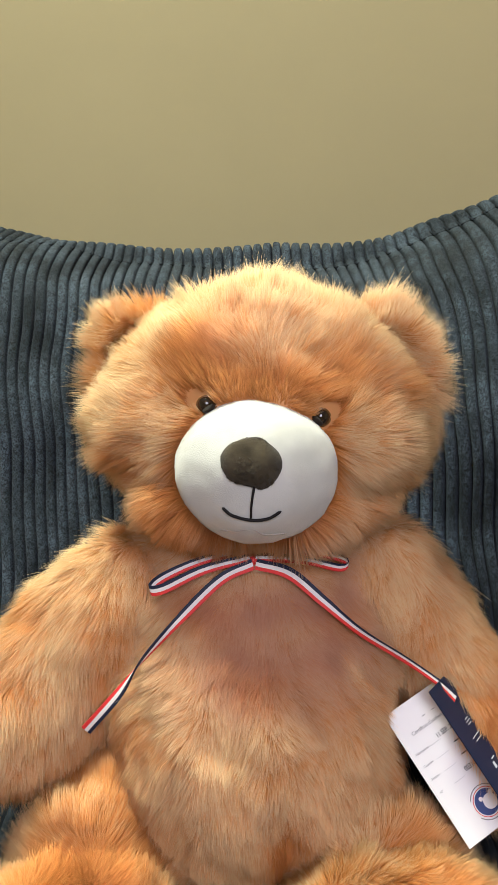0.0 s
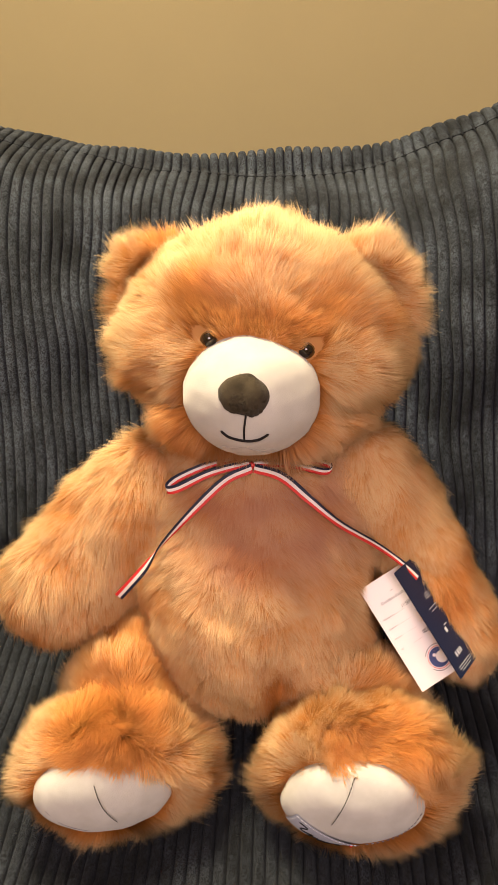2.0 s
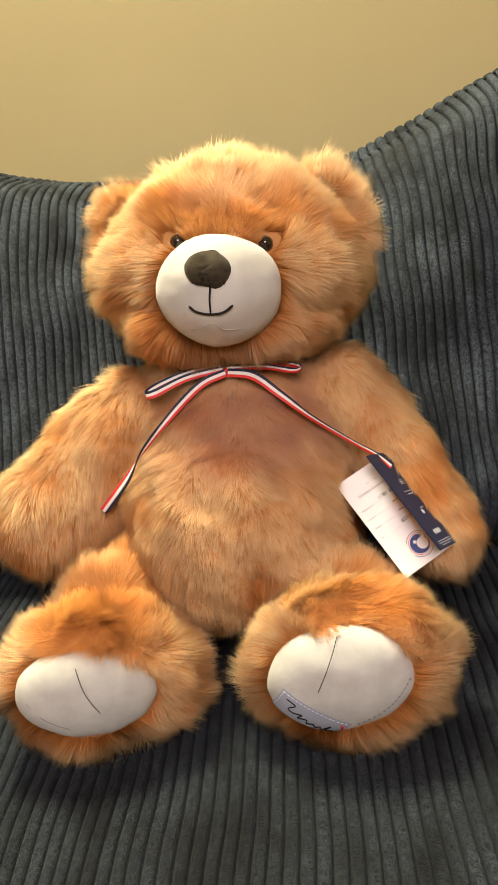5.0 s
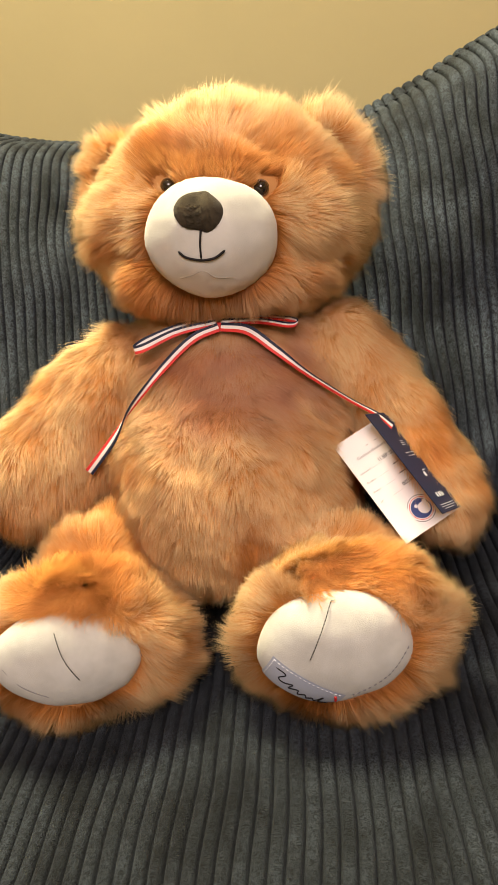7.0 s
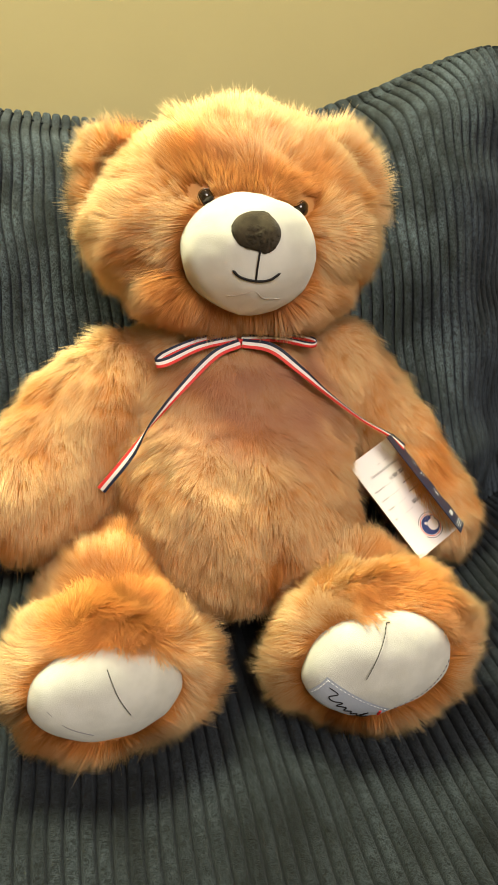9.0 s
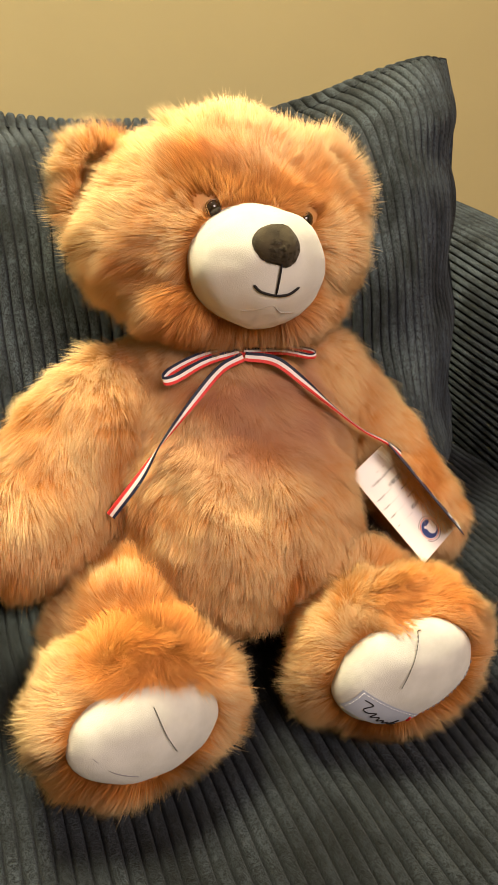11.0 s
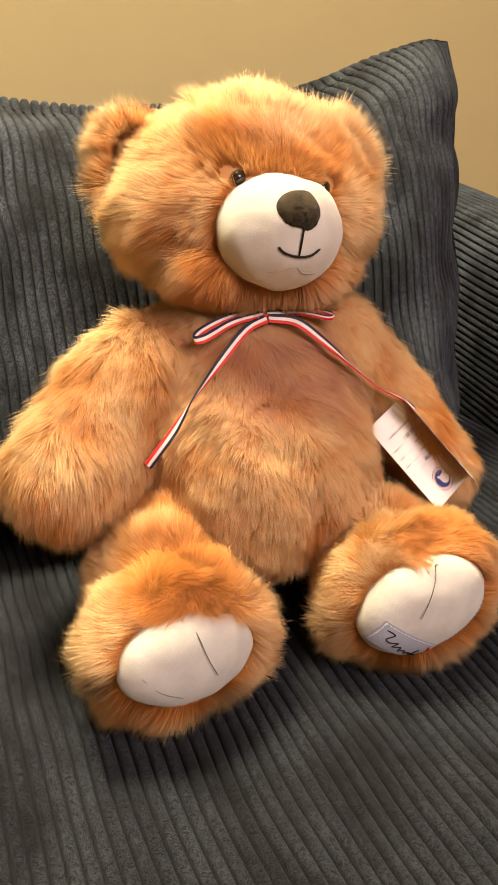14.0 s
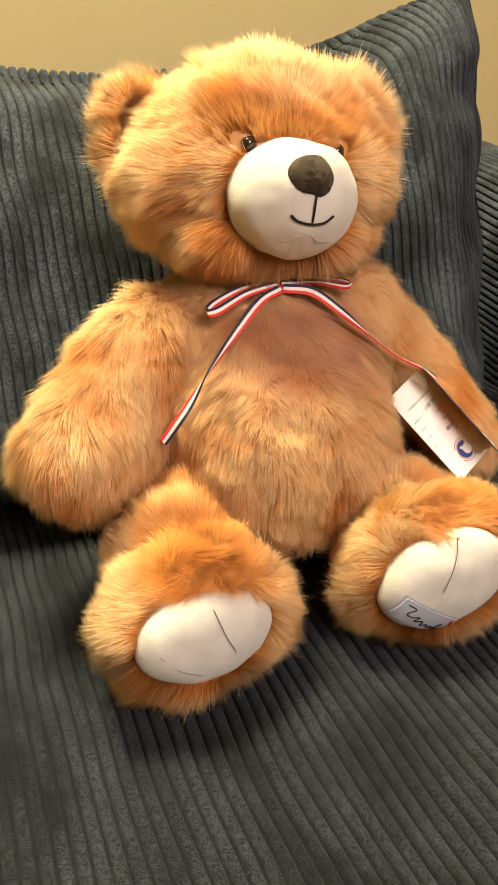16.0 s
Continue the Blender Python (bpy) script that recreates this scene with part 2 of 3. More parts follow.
def furred(name, skins, comb, balls, seed, density=245e4, length=0.024, lift=0.55, clear=(), back=0.2, messy=0.35, parted_shaded=(), short=(), lumps=0.0026, mat=None, rosy=()):
    """One mesh: the cloth skin and its pile of fine tapered strands."""
    g = np.random.default_rng(seed)
    verts, quads = joined(skins)
    verts = verts + lumps * waves(verts, 0.055, seed + 9) + 0.0010 * waves(verts, 0.022, seed + 10)
    quads = np.asarray(quads)
    tris = np.vstack([quads[:, [0, 1, 2]], quads[:, [0, 2, 3]]])
    A, B, C = (verts[tris[:, i]] for i in range(3))
    fn = np.cross(B - A, C - A)
    area = np.linalg.norm(fn, axis=1) / 2
    vn = np.zeros_like(verts)
    for i in range(3):
        np.add.at(vn, tris[:, i], fn)
    middle = verts.mean(0)
    if (vn * (verts - middle)).sum() < 0:
        vn = -vn
        quads = quads[:, ::-1]
    vn = unit(vn)
    weight = area * np.where(unit(fn + 1e-12)[:, 1] * np.sign((fn * (A - middle)).sum()) > 0.45, back, 1.0)
    count = int(weight.sum() * density)
    pick = g.choice(len(tris), count, p=weight / weight.sum())
    uv = g.uniform(size=(count, 2))
    flip = uv.sum(1) > 1
    uv[flip] = 1 - uv[flip]
    w = np.stack([1 - uv.sum(1), uv[:, 0], uv[:, 1]], 1)[:, :, None]
    p = (verts[tris[pick]] * w).sum(1)
    n = unit((vn[tris[pick]] * w).sum(1))
    keep = ~inside(p, balls, 0.97)
    for c in clear:
        keep &= ~inside(p, c, 1.0)
    p, n = p[keep], n[keep]
    count = len(p)
    d = comb(p, n) + messy * waves(p, 0.045, seed + 1) + 0.14 * waves(p, 0.012, seed + 2) + 0.16 * g.normal(size=p.shape)
    d = unit(d - (d * n).sum(1, keepdims=True) * n)
    up = np.clip(lift + 0.10 * waves(p, 0.03, seed + 3)[:, :1] + 0.12 * g.normal(size=(count, 1)), 0.12, 1.3)
    length_s = length * (1 + 0.09 * waves(p, 0.025, seed + 4)[:, :1]) * g.uniform(0.62, 1.12, (count, 1))
    for c, rad, cut, rise in short:
        near = np.exp(-(((p - np.array(c)) / np.array(rad)) ** 2).sum(1, keepdims=True))
        length_s = length_s * (1 - cut * near)
        up = up + rise * near
    stray = (g.uniform(size=(count, 1)) < 0.08).astype(float)
    up, length_s = up + 0.18 * stray, length_s * (1 + 0.14 * stray)
    start = unit(d * np.cos(up) + n * np.sin(up))
    end = unit(d * np.cos(up * 0.5) + n * np.sin(up * 0.5) + np.array([0, 0, -0.16]) + 0.12 * g.normal(size=p.shape))
    cells = np.floor(p / 0.0058 + 0.8 * waves(p, 0.02, seed + 5)).astype(np.int64)
    key = (cells * np.array([73856093, 19349663, 83492791])).sum(1)
    _, inv = np.unique(key, return_inverse=True)
    num = np.bincount(inv)
    lock = g.normal(size=(len(num), 4))[inv]
    length_s = length_s * np.clip(1 + 0.10 * lock[:, 3:], 0.6, 1.4)
    tipc = np.stack([np.bincount(inv, (p + start * length_s * 0.5 + end * length_s * 0.5)[:, i]) / num for i in range(3)], 1)[inv]
    rows = []
    mid = (start + end) / 2
    for s, wd in ((0.0, 0.00017), (0.5, 0.00014), (1.0, 0.0)):
        q = p - 0.001 * n + length_s * (s * (1 - s * 0.5) * start + s * s * 0.5 * end)
        q = q + (tipc - q) * 0.38 * s * s
        rows.append((q, wd, s))
    lean = g.normal(size=p.shape) * 0.35
    side = unit(np.cross(mid, n + lean))
    cols, tips = [], []
    for q, wd, s in rows[:-1]:
        cols += [q - side * wd, q + side * wd]
        tips += [s, s]
    cols.append(rows[-1][0])
    tips.append(1.0)
    V = np.stack(cols, 1).reshape(-1, 3)
    nb = len(verts)
    base = nb + 5 * np.arange(count)[:, None]
    Q = base + np.array([0, 1, 3, 2])
    T = base + np.array([2, 3, 4])
    # where the pile is brushed apart its deeper colour shows; the belly crease,
    # crown dimple and left thigh get painted shade the same way
    pale = np.clip(0.88 + 0.24 * waves(p, 0.055, seed + 8)[:, 0], 0.4, 1.0)
    for c, rad in parted_shaded:
        pale = pale * (1 - 0.62 * np.exp(-(((p - np.array(c)) / np.array(rad)) ** 2).sum(1)))
    # rose-brown tint: the forehead's own tone, and shade painted on chest and chin
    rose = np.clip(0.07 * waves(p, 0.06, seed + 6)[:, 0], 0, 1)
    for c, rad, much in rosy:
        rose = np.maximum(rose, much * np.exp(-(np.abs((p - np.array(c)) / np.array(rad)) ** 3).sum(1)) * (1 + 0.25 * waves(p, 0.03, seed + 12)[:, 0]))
    me = bpy.data.meshes.new(name)
    allv = np.vstack([verts, V])
    quads_all = np.vstack([quads, Q])
    loops = np.concatenate([quads_all.ravel(), T.ravel()]).astype(np.int32)
    starts = np.concatenate([np.arange(len(quads_all)) * 4, len(quads_all) * 4 + np.arange(len(T)) * 3]).astype(np.int32)
    me.vertices.add(len(allv))
    me.vertices.foreach_set("co", allv.ravel().astype(np.float32))
    me.loops.add(len(loops))
    me.loops.foreach_set("vertex_index", loops)
    me.polygons.add(len(starts))
    me.polygons.foreach_set("loop_start", starts)
    me.update(calc_edges=True)
    me.polygons.foreach_set("use_smooth", np.ones(len(starts), bool))
    lie = unit(n * 0.66 + start * 0.34 + 0.07 * lock[:, :3] + 0.08 * g.normal(size=p.shape))
    for at, kind, skin_v, hair in (("tip", "FLOAT", np.full(nb, 0.35), np.tile(tips, count) * np.repeat(pale, 5)),
                                   ("tone", "FLOAT", np.full(nb, 0.3), np.repeat(np.clip(g.normal(0.66, 0.22, count) + 0.15 * waves(p, 0.03, seed + 7)[:, 0] + 0.05 * lock[:, 3], 0, 1), 5)),
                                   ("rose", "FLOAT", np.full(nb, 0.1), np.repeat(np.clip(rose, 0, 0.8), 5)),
                                   ("lie", "FLOAT_VECTOR", vn, np.repeat(lie, 5, axis=0))):
        a = me.attributes.new(at, kind, "POINT")
        a.data.foreach_set("vector" if kind == "FLOAT_VECTOR" else "value", np.concatenate([skin_v, hair]).ravel().astype(np.float32))
    me.materials.append(mat or FUR)
    return me


# ---- setting ----
tagged(new("floor", box("floor", (-2.5, -3.0, -0.1), (2.5, 1.25, 0.0), FLOORM, 0)), "brown floor boards of the living room", "floor", "", "structure")
tagged(new("wall_north", box("wall_north", (-2.5, 1.12, 0.0), (2.5, 1.25, 2.8), WALL, 0)), "beige painted living room wall behind the sofa", "wall", "", "structure")
tagged(new("wall_south", box("wall_south", (-2.5, -3.12, 0.0), (2.5, -3.0, 2.8), WALL, 0)), "plain beige painted wall closing the room", "wall", "", "structure")
tagged(new("wall_west", box("wall_west", (-2.62, -3.12, 0.0), (-2.5, 1.25, 2.8), WALL, 0)), "plain beige painted wall closing the room", "wall", "", "structure")
tagged(new("wall_east", box("wall_east", (2.5, -3.12, 0.0), (2.62, 1.25, 2.8), WALL, 0)), "plain beige painted wall closing the room", "wall", "", "structure")
tagged(new("ceiling", box("ceiling", (-2.62, -3.12, 2.8), (2.62, 1.25, 2.9), CEIL, 0)), "plain white painted ceiling", "ceiling", "", "structure")


# ---- sofa ----
PITCH = 0.0096


def rib(s, pitch=PITCH, h=0.0062, sharp=5.5):
    f = s / pitch + 1e-6 - np.floor(s / pitch + 1e-6)
    return -h * np.abs(2 * f - 1) ** sharp


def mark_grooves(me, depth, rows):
    """The bare woven base and painted-in shade between the ribs, from 0 on a rib to 0.85 in a groove."""
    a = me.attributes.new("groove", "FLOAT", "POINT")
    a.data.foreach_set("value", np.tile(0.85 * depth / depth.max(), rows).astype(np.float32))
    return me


def rib_stations(lo, hi, pitch=PITCH, k=8):
    n = int(round((hi - lo) / pitch))
    f = np.array([0.0, 0.05, 0.12, 0.22, 0.36, 0.5, 0.64, 0.78, 0.88, 0.95])
    return np.append((lo + pitch * (np.arange(n)[:, None] + f[None])).ravel(), lo + n * pitch)


def interp(x, table):
    t = np.asarray(table, float)
    return np.interp(x, t[:, 0], t[:, 1])


def soft(x, table, w=0.02):
    return sum(interp(x + o, table) for o in (-w, -w / 2, 0, w / 2, w)) / 5


sofa = thing("sofa", (0.0, 0.5, 0.0), "dark blue-grey corduroy sofa against a beige wall", "sofa")


def seat_cushion():
    xs = rib_stations(-0.4632, 0.395)
    ys = np.concatenate([np.full(6, -0.04), np.linspace(-0.04, 0.04, 12), np.linspace(0.05, 0.70, 64)])
    zs = np.concatenate([np.linspace(0.30, 0.40, 6), 0.40 + 0.047 * np.sin(np.linspace(0, np.pi / 2, 12)), np.full(64, 0.447)])
    Y, X = np.meshgrid(ys, xs, indexing="ij")
    Z = np.repeat(zs[:, None], len(xs), 1)
    swell = soft(ys, [(0.24, 0.0), (0.32, 0.012), (0.42, 0.022), (0.7, 0.024)], 0.04)
    Z = Z + swell[:, None] * np.clip(0.55 + 0.9 * np.abs(X), 0, 1)
    q = np.stack([X, Y, Z], -1).reshape(-1, 3)
    Z = Z + 0.0013 * waves(q, 0.12, 5)[:, 0].reshape(Z.shape)
    X = X + 0.0010 * waves(q, 0.10, 6)[:, 1].reshape(Z.shape)
    P = np.stack([X, Y, Z], -1)
    P[..., 2] += rib(xs - xs[0])[None, :]
    return mark_grooves(mesh_of("seat_cushion", P.reshape(-1, 3), grid_faces(*Z.shape), CORD_SHADED), -rib(xs - xs[0]), len(ys))


tagged(new("seat_cushion", seat_cushion()), "dark blue-grey ribbed corduroy seat cushion of the sofa", "cushion")

TOP_Z = [(-0.62, 0.945), (-0.40, 0.915), (-0.255, 0.876), (-0.20, 0.862), (-0.10, 0.841), (-0.04, 0.832), (0.08, 0.829), (0.14, 0.845), (0.20, 0.876), (0.25, 0.901), (0.285, 0.914), (0.305, 0.917), (0.318, 0.916), (0.33, 0.909)]
TOP_Y = [(-0.62, 0.80), (-0.25, 0.80), (-0.07, 0.776), (0.08, 0.773), (0.14, 0.768), (0.24, 0.725), (0.33, 0.69)]
SHIFT = [(-0.62, 0.04), (-0.15, 0.04), (0.10, 0.01), (0.17, 0.0), (0.33, 0.0)]
FRONT = [(0.0, 0.0), (0.16, 0.018), (0.32, 0.06), (0.45, 0.16), (0.56, 0.32), (0.64, 0.53), (0.76, 0.72), (0.81, 0.80), (0.76, 0.92), (0.56, 1.0)]
BACK = [(0.56, 1.0), (0.30, 0.97), (-0.10, 0.80), (-0.25, 0.45), (-0.22, 0.15), (-0.13, 0.02), (-0.05, -0.02), (0.0, 0.0)]


def back_pillow():
    xs = rib_stations(-0.5006, 0.325)
    prof_f, prof_b = smooth_curve(FRONT, 90), smooth_curve(BACK, 24)[1:]
    ty, tz, sh = soft(xs, TOP_Y), soft(xs, TOP_Z), soft(xs, SHIFT)
    edge = np.clip((xs - 0.155) / 0.17, 0, 1) ** 1.15
    rows = []
    for k, (a, b) in enumerate(np.vstack([prof_f, prof_b])):
        # a: fraction of the way forward from the top seam, b: of the way down
        z = tz + b * (0.47 - tz)
        y = ty - a * 0.37 + (sh - 0.0) * np.clip(a * 2.2, 0, 1) * (a > 0)
        if b < 0:
            z = tz - b * 1.0 * np.clip(1 - np.abs(xs - 0.02) / 0.22, 0, 1)
        edge_y = 0.61 + (z - 0.51) * 0.2
        y = y * (1 - edge) + edge_y * edge
        rows.append(np.stack([xs + 0.003 * edge * np.sin(z * 60) - 0.013 * edge * np.clip((0.76 - z) / 0.25, 0, 1), y, z], -1))
    P = np.stack(rows)
    P[..., 0] -= 0.005 * edge[None] ** 3 * np.clip((P[..., 2] - 0.893) / 0.024, 0, 1) ** 2
    q = P.reshape(-1, 3)
    P = P + (0.0018 * waves(q, 0.11, 15)).reshape(P.shape)
    P[..., 1] += 0.0035 * edge[None] * np.sin(P[..., 2] * 55 + 2 * np.sin(P[..., 2] * 23))
    du, dv = np.gradient(P, axis=0), np.gradient(P, axis=1)
    n = unit(np.cross(du, dv))
    if n[20, 300, 1] > 0:
        n = -n
    P[2] -= 0.0022 * n[2]
    P[1] -= 0.0008 * n[1]
    groove = np.arange(0, len(xs) - 1, 10)
    seam = joined([tube([P[1, g] - 0.0006 * n[1, g], P[2, g] + 0.0006 * n[2, g], P[3, g] - 0.0012 * n[3, g]], 0.0011, 5, 6) for g in groove] + [tube(P[2, ::10] + 0.0002 * n[2, ::10], 0.0007, 5, 400)])
    P = P + n * rib(xs - xs[0], sharp=4.5)[None, :, None] * (1 - edge[None, :, None] ** 10)
    me = mark_grooves(mesh_of("back_pillow", P.reshape(-1, 3), grid_faces(P.shape[0], P.shape[1]), CORD_LIT), -rib(xs - xs[0]), len(P))
    return me, seam


pillow_mesh, pillow_seam = back_pillow()
pillow = tagged(new("back_pillow", pillow_mesh), "dark blue-grey corduroy back cushion sagging in the middle", "cushion")
part("seam_stitching", mesh_of("seam_stitching", *pillow_seam, DARK), pillow, "dark stitched seam")


def arm_mesh():
    prof = smooth_curve([(0.40, 0.20), (0.398, 0.42), (0.402, 0.60), (0.412, 0.690), (0.44, 0.738), (0.48, 0.752), (0.54, 0.745), (0.59, 0.70), (0.60, 0.55), (0.60, 0.10)], 700)
    arc = np.concatenate([[0], np.cumsum(np.linalg.norm(np.diff(prof, axis=0), axis=1))])
    st = rib_stations(0, arc[-1] - PITCH)
    px, pz = np.interp(st, arc, prof[:, 0]), np.interp(st, arc, prof[:, 1])
    tx, tz = np.gradient(px), np.gradient(pz)
    l = np.hypot(tx, tz)
    h = rib(st, sharp=4.5)
    px, pz = px - tz / l * h, pz + tx / l * h
    ys = np.concatenate([np.linspace(-0.08, 0.0, 6), np.linspace(0.05, 1.05, 40)])
    Y, X = np.meshgrid(ys, px, indexing="ij")
    Z = np.repeat(pz[None, :], len(ys), 0) - 0.042 + 0.16 * (Y - 0.72) * np.clip((np.repeat(pz[None, :], len(ys), 0) - 0.2) * 4, 0, 1)
    P = np.stack([X, Y, Z], -1)
    P = P + (0.002 * waves(P.reshape(-1, 3), 0.15, 25)).reshape(P.shape)
    return mark_grooves(mesh_of("arm", P.reshape(-1, 3), grid_faces(*X.shape), CORD_LIT), -h, len(ys))


part("arm", arm_mesh(), sofa, "padded corduroy sofa arm with ribs along its length")
part("base", box("base", (-0.75, -0.03, 0.06), (0.60, 1.05, 0.32), CORD_SHADED, 0.02), sofa)
part("backrest", box("backrest", (-0.75, 0.93, 0.30), (0.60, 1.06, 0.72), CORD_SHADED, 0.03), sofa)
for fx in (-0.68, 0.54):
    for fy in (0.04, 0.98):
        part("foot", box("foot", (fx - 0.03, fy - 0.03, 0.0), (fx + 0.03, fy + 0.03, 0.07), DARK, 0.004), sofa)


# ---- teddy bear ----
bear = thing("teddy_bear", (0.0, 0.42, 0.45), "golden brown long-pile plush teddy bear sitting on the sofa", "teddy bear")

DOWN = np.array([0.0, 0.0, -1.0])


def head_shape(v):
    v = v.copy()
    low = np.exp(-((v[:, 2] + 0.30) / 0.45) ** 2)
    v[:, 0] *= 1 + 0.10 * low - 0.13 * np.clip(v[:, 2], 0, 1) ** 1.5
    return v


MUZ_C, MUZ_R, MUZ_T = np.array([-0.005, 0.4225, 0.7620]), np.array([0.0465, 0.044, 0.0405]), turn(-14, 8, 0)
head_v, head_f, head_b = ellipsoid((0.002, 0.497, 0.773), (0.0955, 0.073, 0.077), turn(-8, 5, 0), 72, 44, head_shape)
chin = ellipsoid((-0.004, 0.462, 0.730), (0.076, 0.046, 0.024), turn(-6, 4, 0), 48, 24)
muz = ellipsoid(MUZ_C, MUZ_R, MUZ_T, 64, 40)
muz = (muz[0] + 0.0008 * waves(muz[0], 0.035, 71) + 0.0002 * waves(muz[0], 0.009, 72), *muz[1:])


def cupped(depth):
    """The ear's front is a shallow hollow inside a padded rim."""
    def shape(v):
        v = v.copy()
        r = np.hypot(v[:, 0], v[:, 2])
        v[:, 1] = np.where(v[:, 1] < 0, v[:, 1] * ((1.0 + depth) * np.clip(r, 0, 1) ** 3 - depth), v[:, 1])
        return v
    return shape


ear_l = ellipsoid((-0.079, 0.532, 0.803), (0.034, 0.022, 0.038), turn(0, -40, 20), 36, 28, cupped(0.40))
ear_r = ellipsoid((0.078, 0.507, 0.800), (0.034, 0.020, 0.033), turn(0, 42, -8), 36, 28, cupped(-0.25))
torso = sweep([(-0.013, 0.430, 0.492, 0.062, 0.056), (-0.013, 0.434, 0.525, 0.086, 0.080), (-0.013, 0.440, 0.578, 0.094, 0.088), (-0.012, 0.462, 0.628, 0.091, 0.061), (-0.010, 0.484, 0.668, 0.084, 0.050), (-0.006, 0.494, 0.712, 0.060, 0.042)], 50, 64, 0.16)
crease = 0.017 * np.exp(-((torso[0][:, 0] - 0.002 - 0.10 * (torso[0][:, 2] - 0.55)) / 0.011) ** 2) * np.exp(-((torso[0][:, 2] - 0.545) / 0.036) ** 2) * (torso[0][:, 1] < 0.42)
torso = (torso[0] + crease[:, None] * np.array([0.0, 1.0, 0.25]), *torso[1:])
arm_l = sweep([(-0.058, 0.484, 0.662, 0.040, 0.036), (-0.101, 0.474, 0.646, 0.044, 0.040), (-0.143, 0.446, 0.613, 0.045, 0.040), (-0.171, 0.426, 0.592, 0.043, 0.039), (-0.186, 0.408, 0.566, 0.036, 0.032)], 40, 36, 0.2)
arm_r = sweep([(0.044, 0.486, 0.674, 0.039, 0.036), (0.079, 0.478, 0.650, 0.038, 0.037), (0.108, 0.450, 0.614, 0.033, 0.032), (0.137, 0.408, 0.567, 0.027, 0.027), (0.153, 0.383, 0.540, 0.021, 0.021)], 40, 36, 0.2)
leg_l = sweep([(-0.084, 0.444, 0.516, 0.056, 0.050), (-0.110, 0.396, 0.515, 0.056, 0.046), (-0.125, 0.342, 0.510, 0.055, 0.044)], 30, 36, 0.3)
toe_l = ellipsoid((-0.143, 0.315, 0.532), (0.046, 0.027, 0.021), turn(0, -24, 10), 36, 20)
toe_r = ellipsoid((0.068, 0.318, 0.538), (0.040, 0.027, 0.018), turn(0, 6, -6), 36, 20)
foot_l = ellipsoid((-0.124, 0.327, 0.507), (0.063, 0.043, 0.052), turn(6, 4, 10), 44, 28)
heel_l = ellipsoid((-0.079, 0.340, 0.500), (0.027, 0.034, 0.040), turn(0, -14, 10), 30, 20)
leg_r = sweep([(0.030, 0.425, 0.502, 0.046, 0.040), (0.054, 0.385, 0.510, 0.048, 0.043), (0.060, 0.342, 0.512, 0.056, 0.048)], 30, 36, 0.3)
foot_r = ellipsoid((0.061, 0.319, 0.508), (0.068, 0.045, 0.054), turn(6, -6, -4), 44, 28)
PAD_L_C, PAD_L_R, PAD_L_T = np.array([-0.124, 0.297, 0.514]), np.array([0.049, 0.0225, 0.035]), turn(4, 8, 10)
PAD_R_C, PAD_R_R, PAD_R_T = np.array([0.0525, 0.290, 0.512]), np.array([0.0505, 0.022, 0.039]), turn(4, -12, -6)
EYES = [(-0.0312, 0.4345, 0.7990), (0.033, 0.4292, 0.7900)]

ALL = {"head": head_b + chin[2], "muzzle": muz[2], "ear_l": ear_l[2], "ear_r": ear_r[2], "torso": torso[2], "arm_l": arm_l[2], "arm_r": arm_r[2],
       "leg_l": leg_l[2] + foot_l[2] + heel_l[2] + toe_l[2], "leg_r": leg_r[2] + foot_r[2] + toe_r[2]}
PAD_L_B, PAD_R_B = [(PAD_L_C, PAD_L_R, PAD_L_T)], [(PAD_R_C, PAD_R_R, PAD_R_T)]
EYE_B = [(np.array(e), np.full(3, k), np.eye(3)) for e, k in zip(EYES, (0.0064, 0.0076))] + [(np.array(c), np.full(3, 0.0056), np.eye(3)) for c in ((-0.024, 0.428, 0.796), (0.026, 0.428, 0.786), (0.039, 0.431, 0.792), (-0.037, 0.436, 0.801))] + [(MUZ_C, MUZ_R * 0.97, MUZ_T)]


def others(*own):
    return [b for k, bs in ALL.items() if k not in own for b in bs]


def comb_head(p, n):
    d = unit(p - np.array([-0.004, 0.40, 0.778]))
    d[:, 2] -= 0.35 * np.clip((0.80 - p[:, 2]) / 0.05, 0, 1)
    return d


def comb_from(c, pull=0.3):
    def comb(p, n):
        return unit(p - np.array(c)) + pull * DOWN
    return comb


def comb_torso(p, n):
    d = np.tile(DOWN, (len(p), 1)).astype(float)
    d[:, 0] += 1.6 * (p[:, 0] + 0.012) * 4 * np.clip((p[:, 2] - 0.55) / 0.1, -0.6, 1)
    return d


def comb_arm(to):
    def comb(p, n):
        return unit(np.array(to) - p) + 0.4 * DOWN
    return comb


def comb_foot(pad, out):
    def comb(p, n):
        d = unit(p - pad) + np.array([0, 0.15, 0]) - 0.75 * np.clip((0.335 - p[:, 1:2]) / 0.04, 0, 1) * np.array([0, 1.0, 0])
        over = np.clip((p[:, 2] - 0.535) / 0.02, 0, 1)[:, None] * np.clip((0.335 - p[:, 1]) / 0.03, 0, 1)[:, None]
        return d * (1 - 0.6 * over) + 0.6 * over * np.array([out, -1.0, -0.1])
    return comb


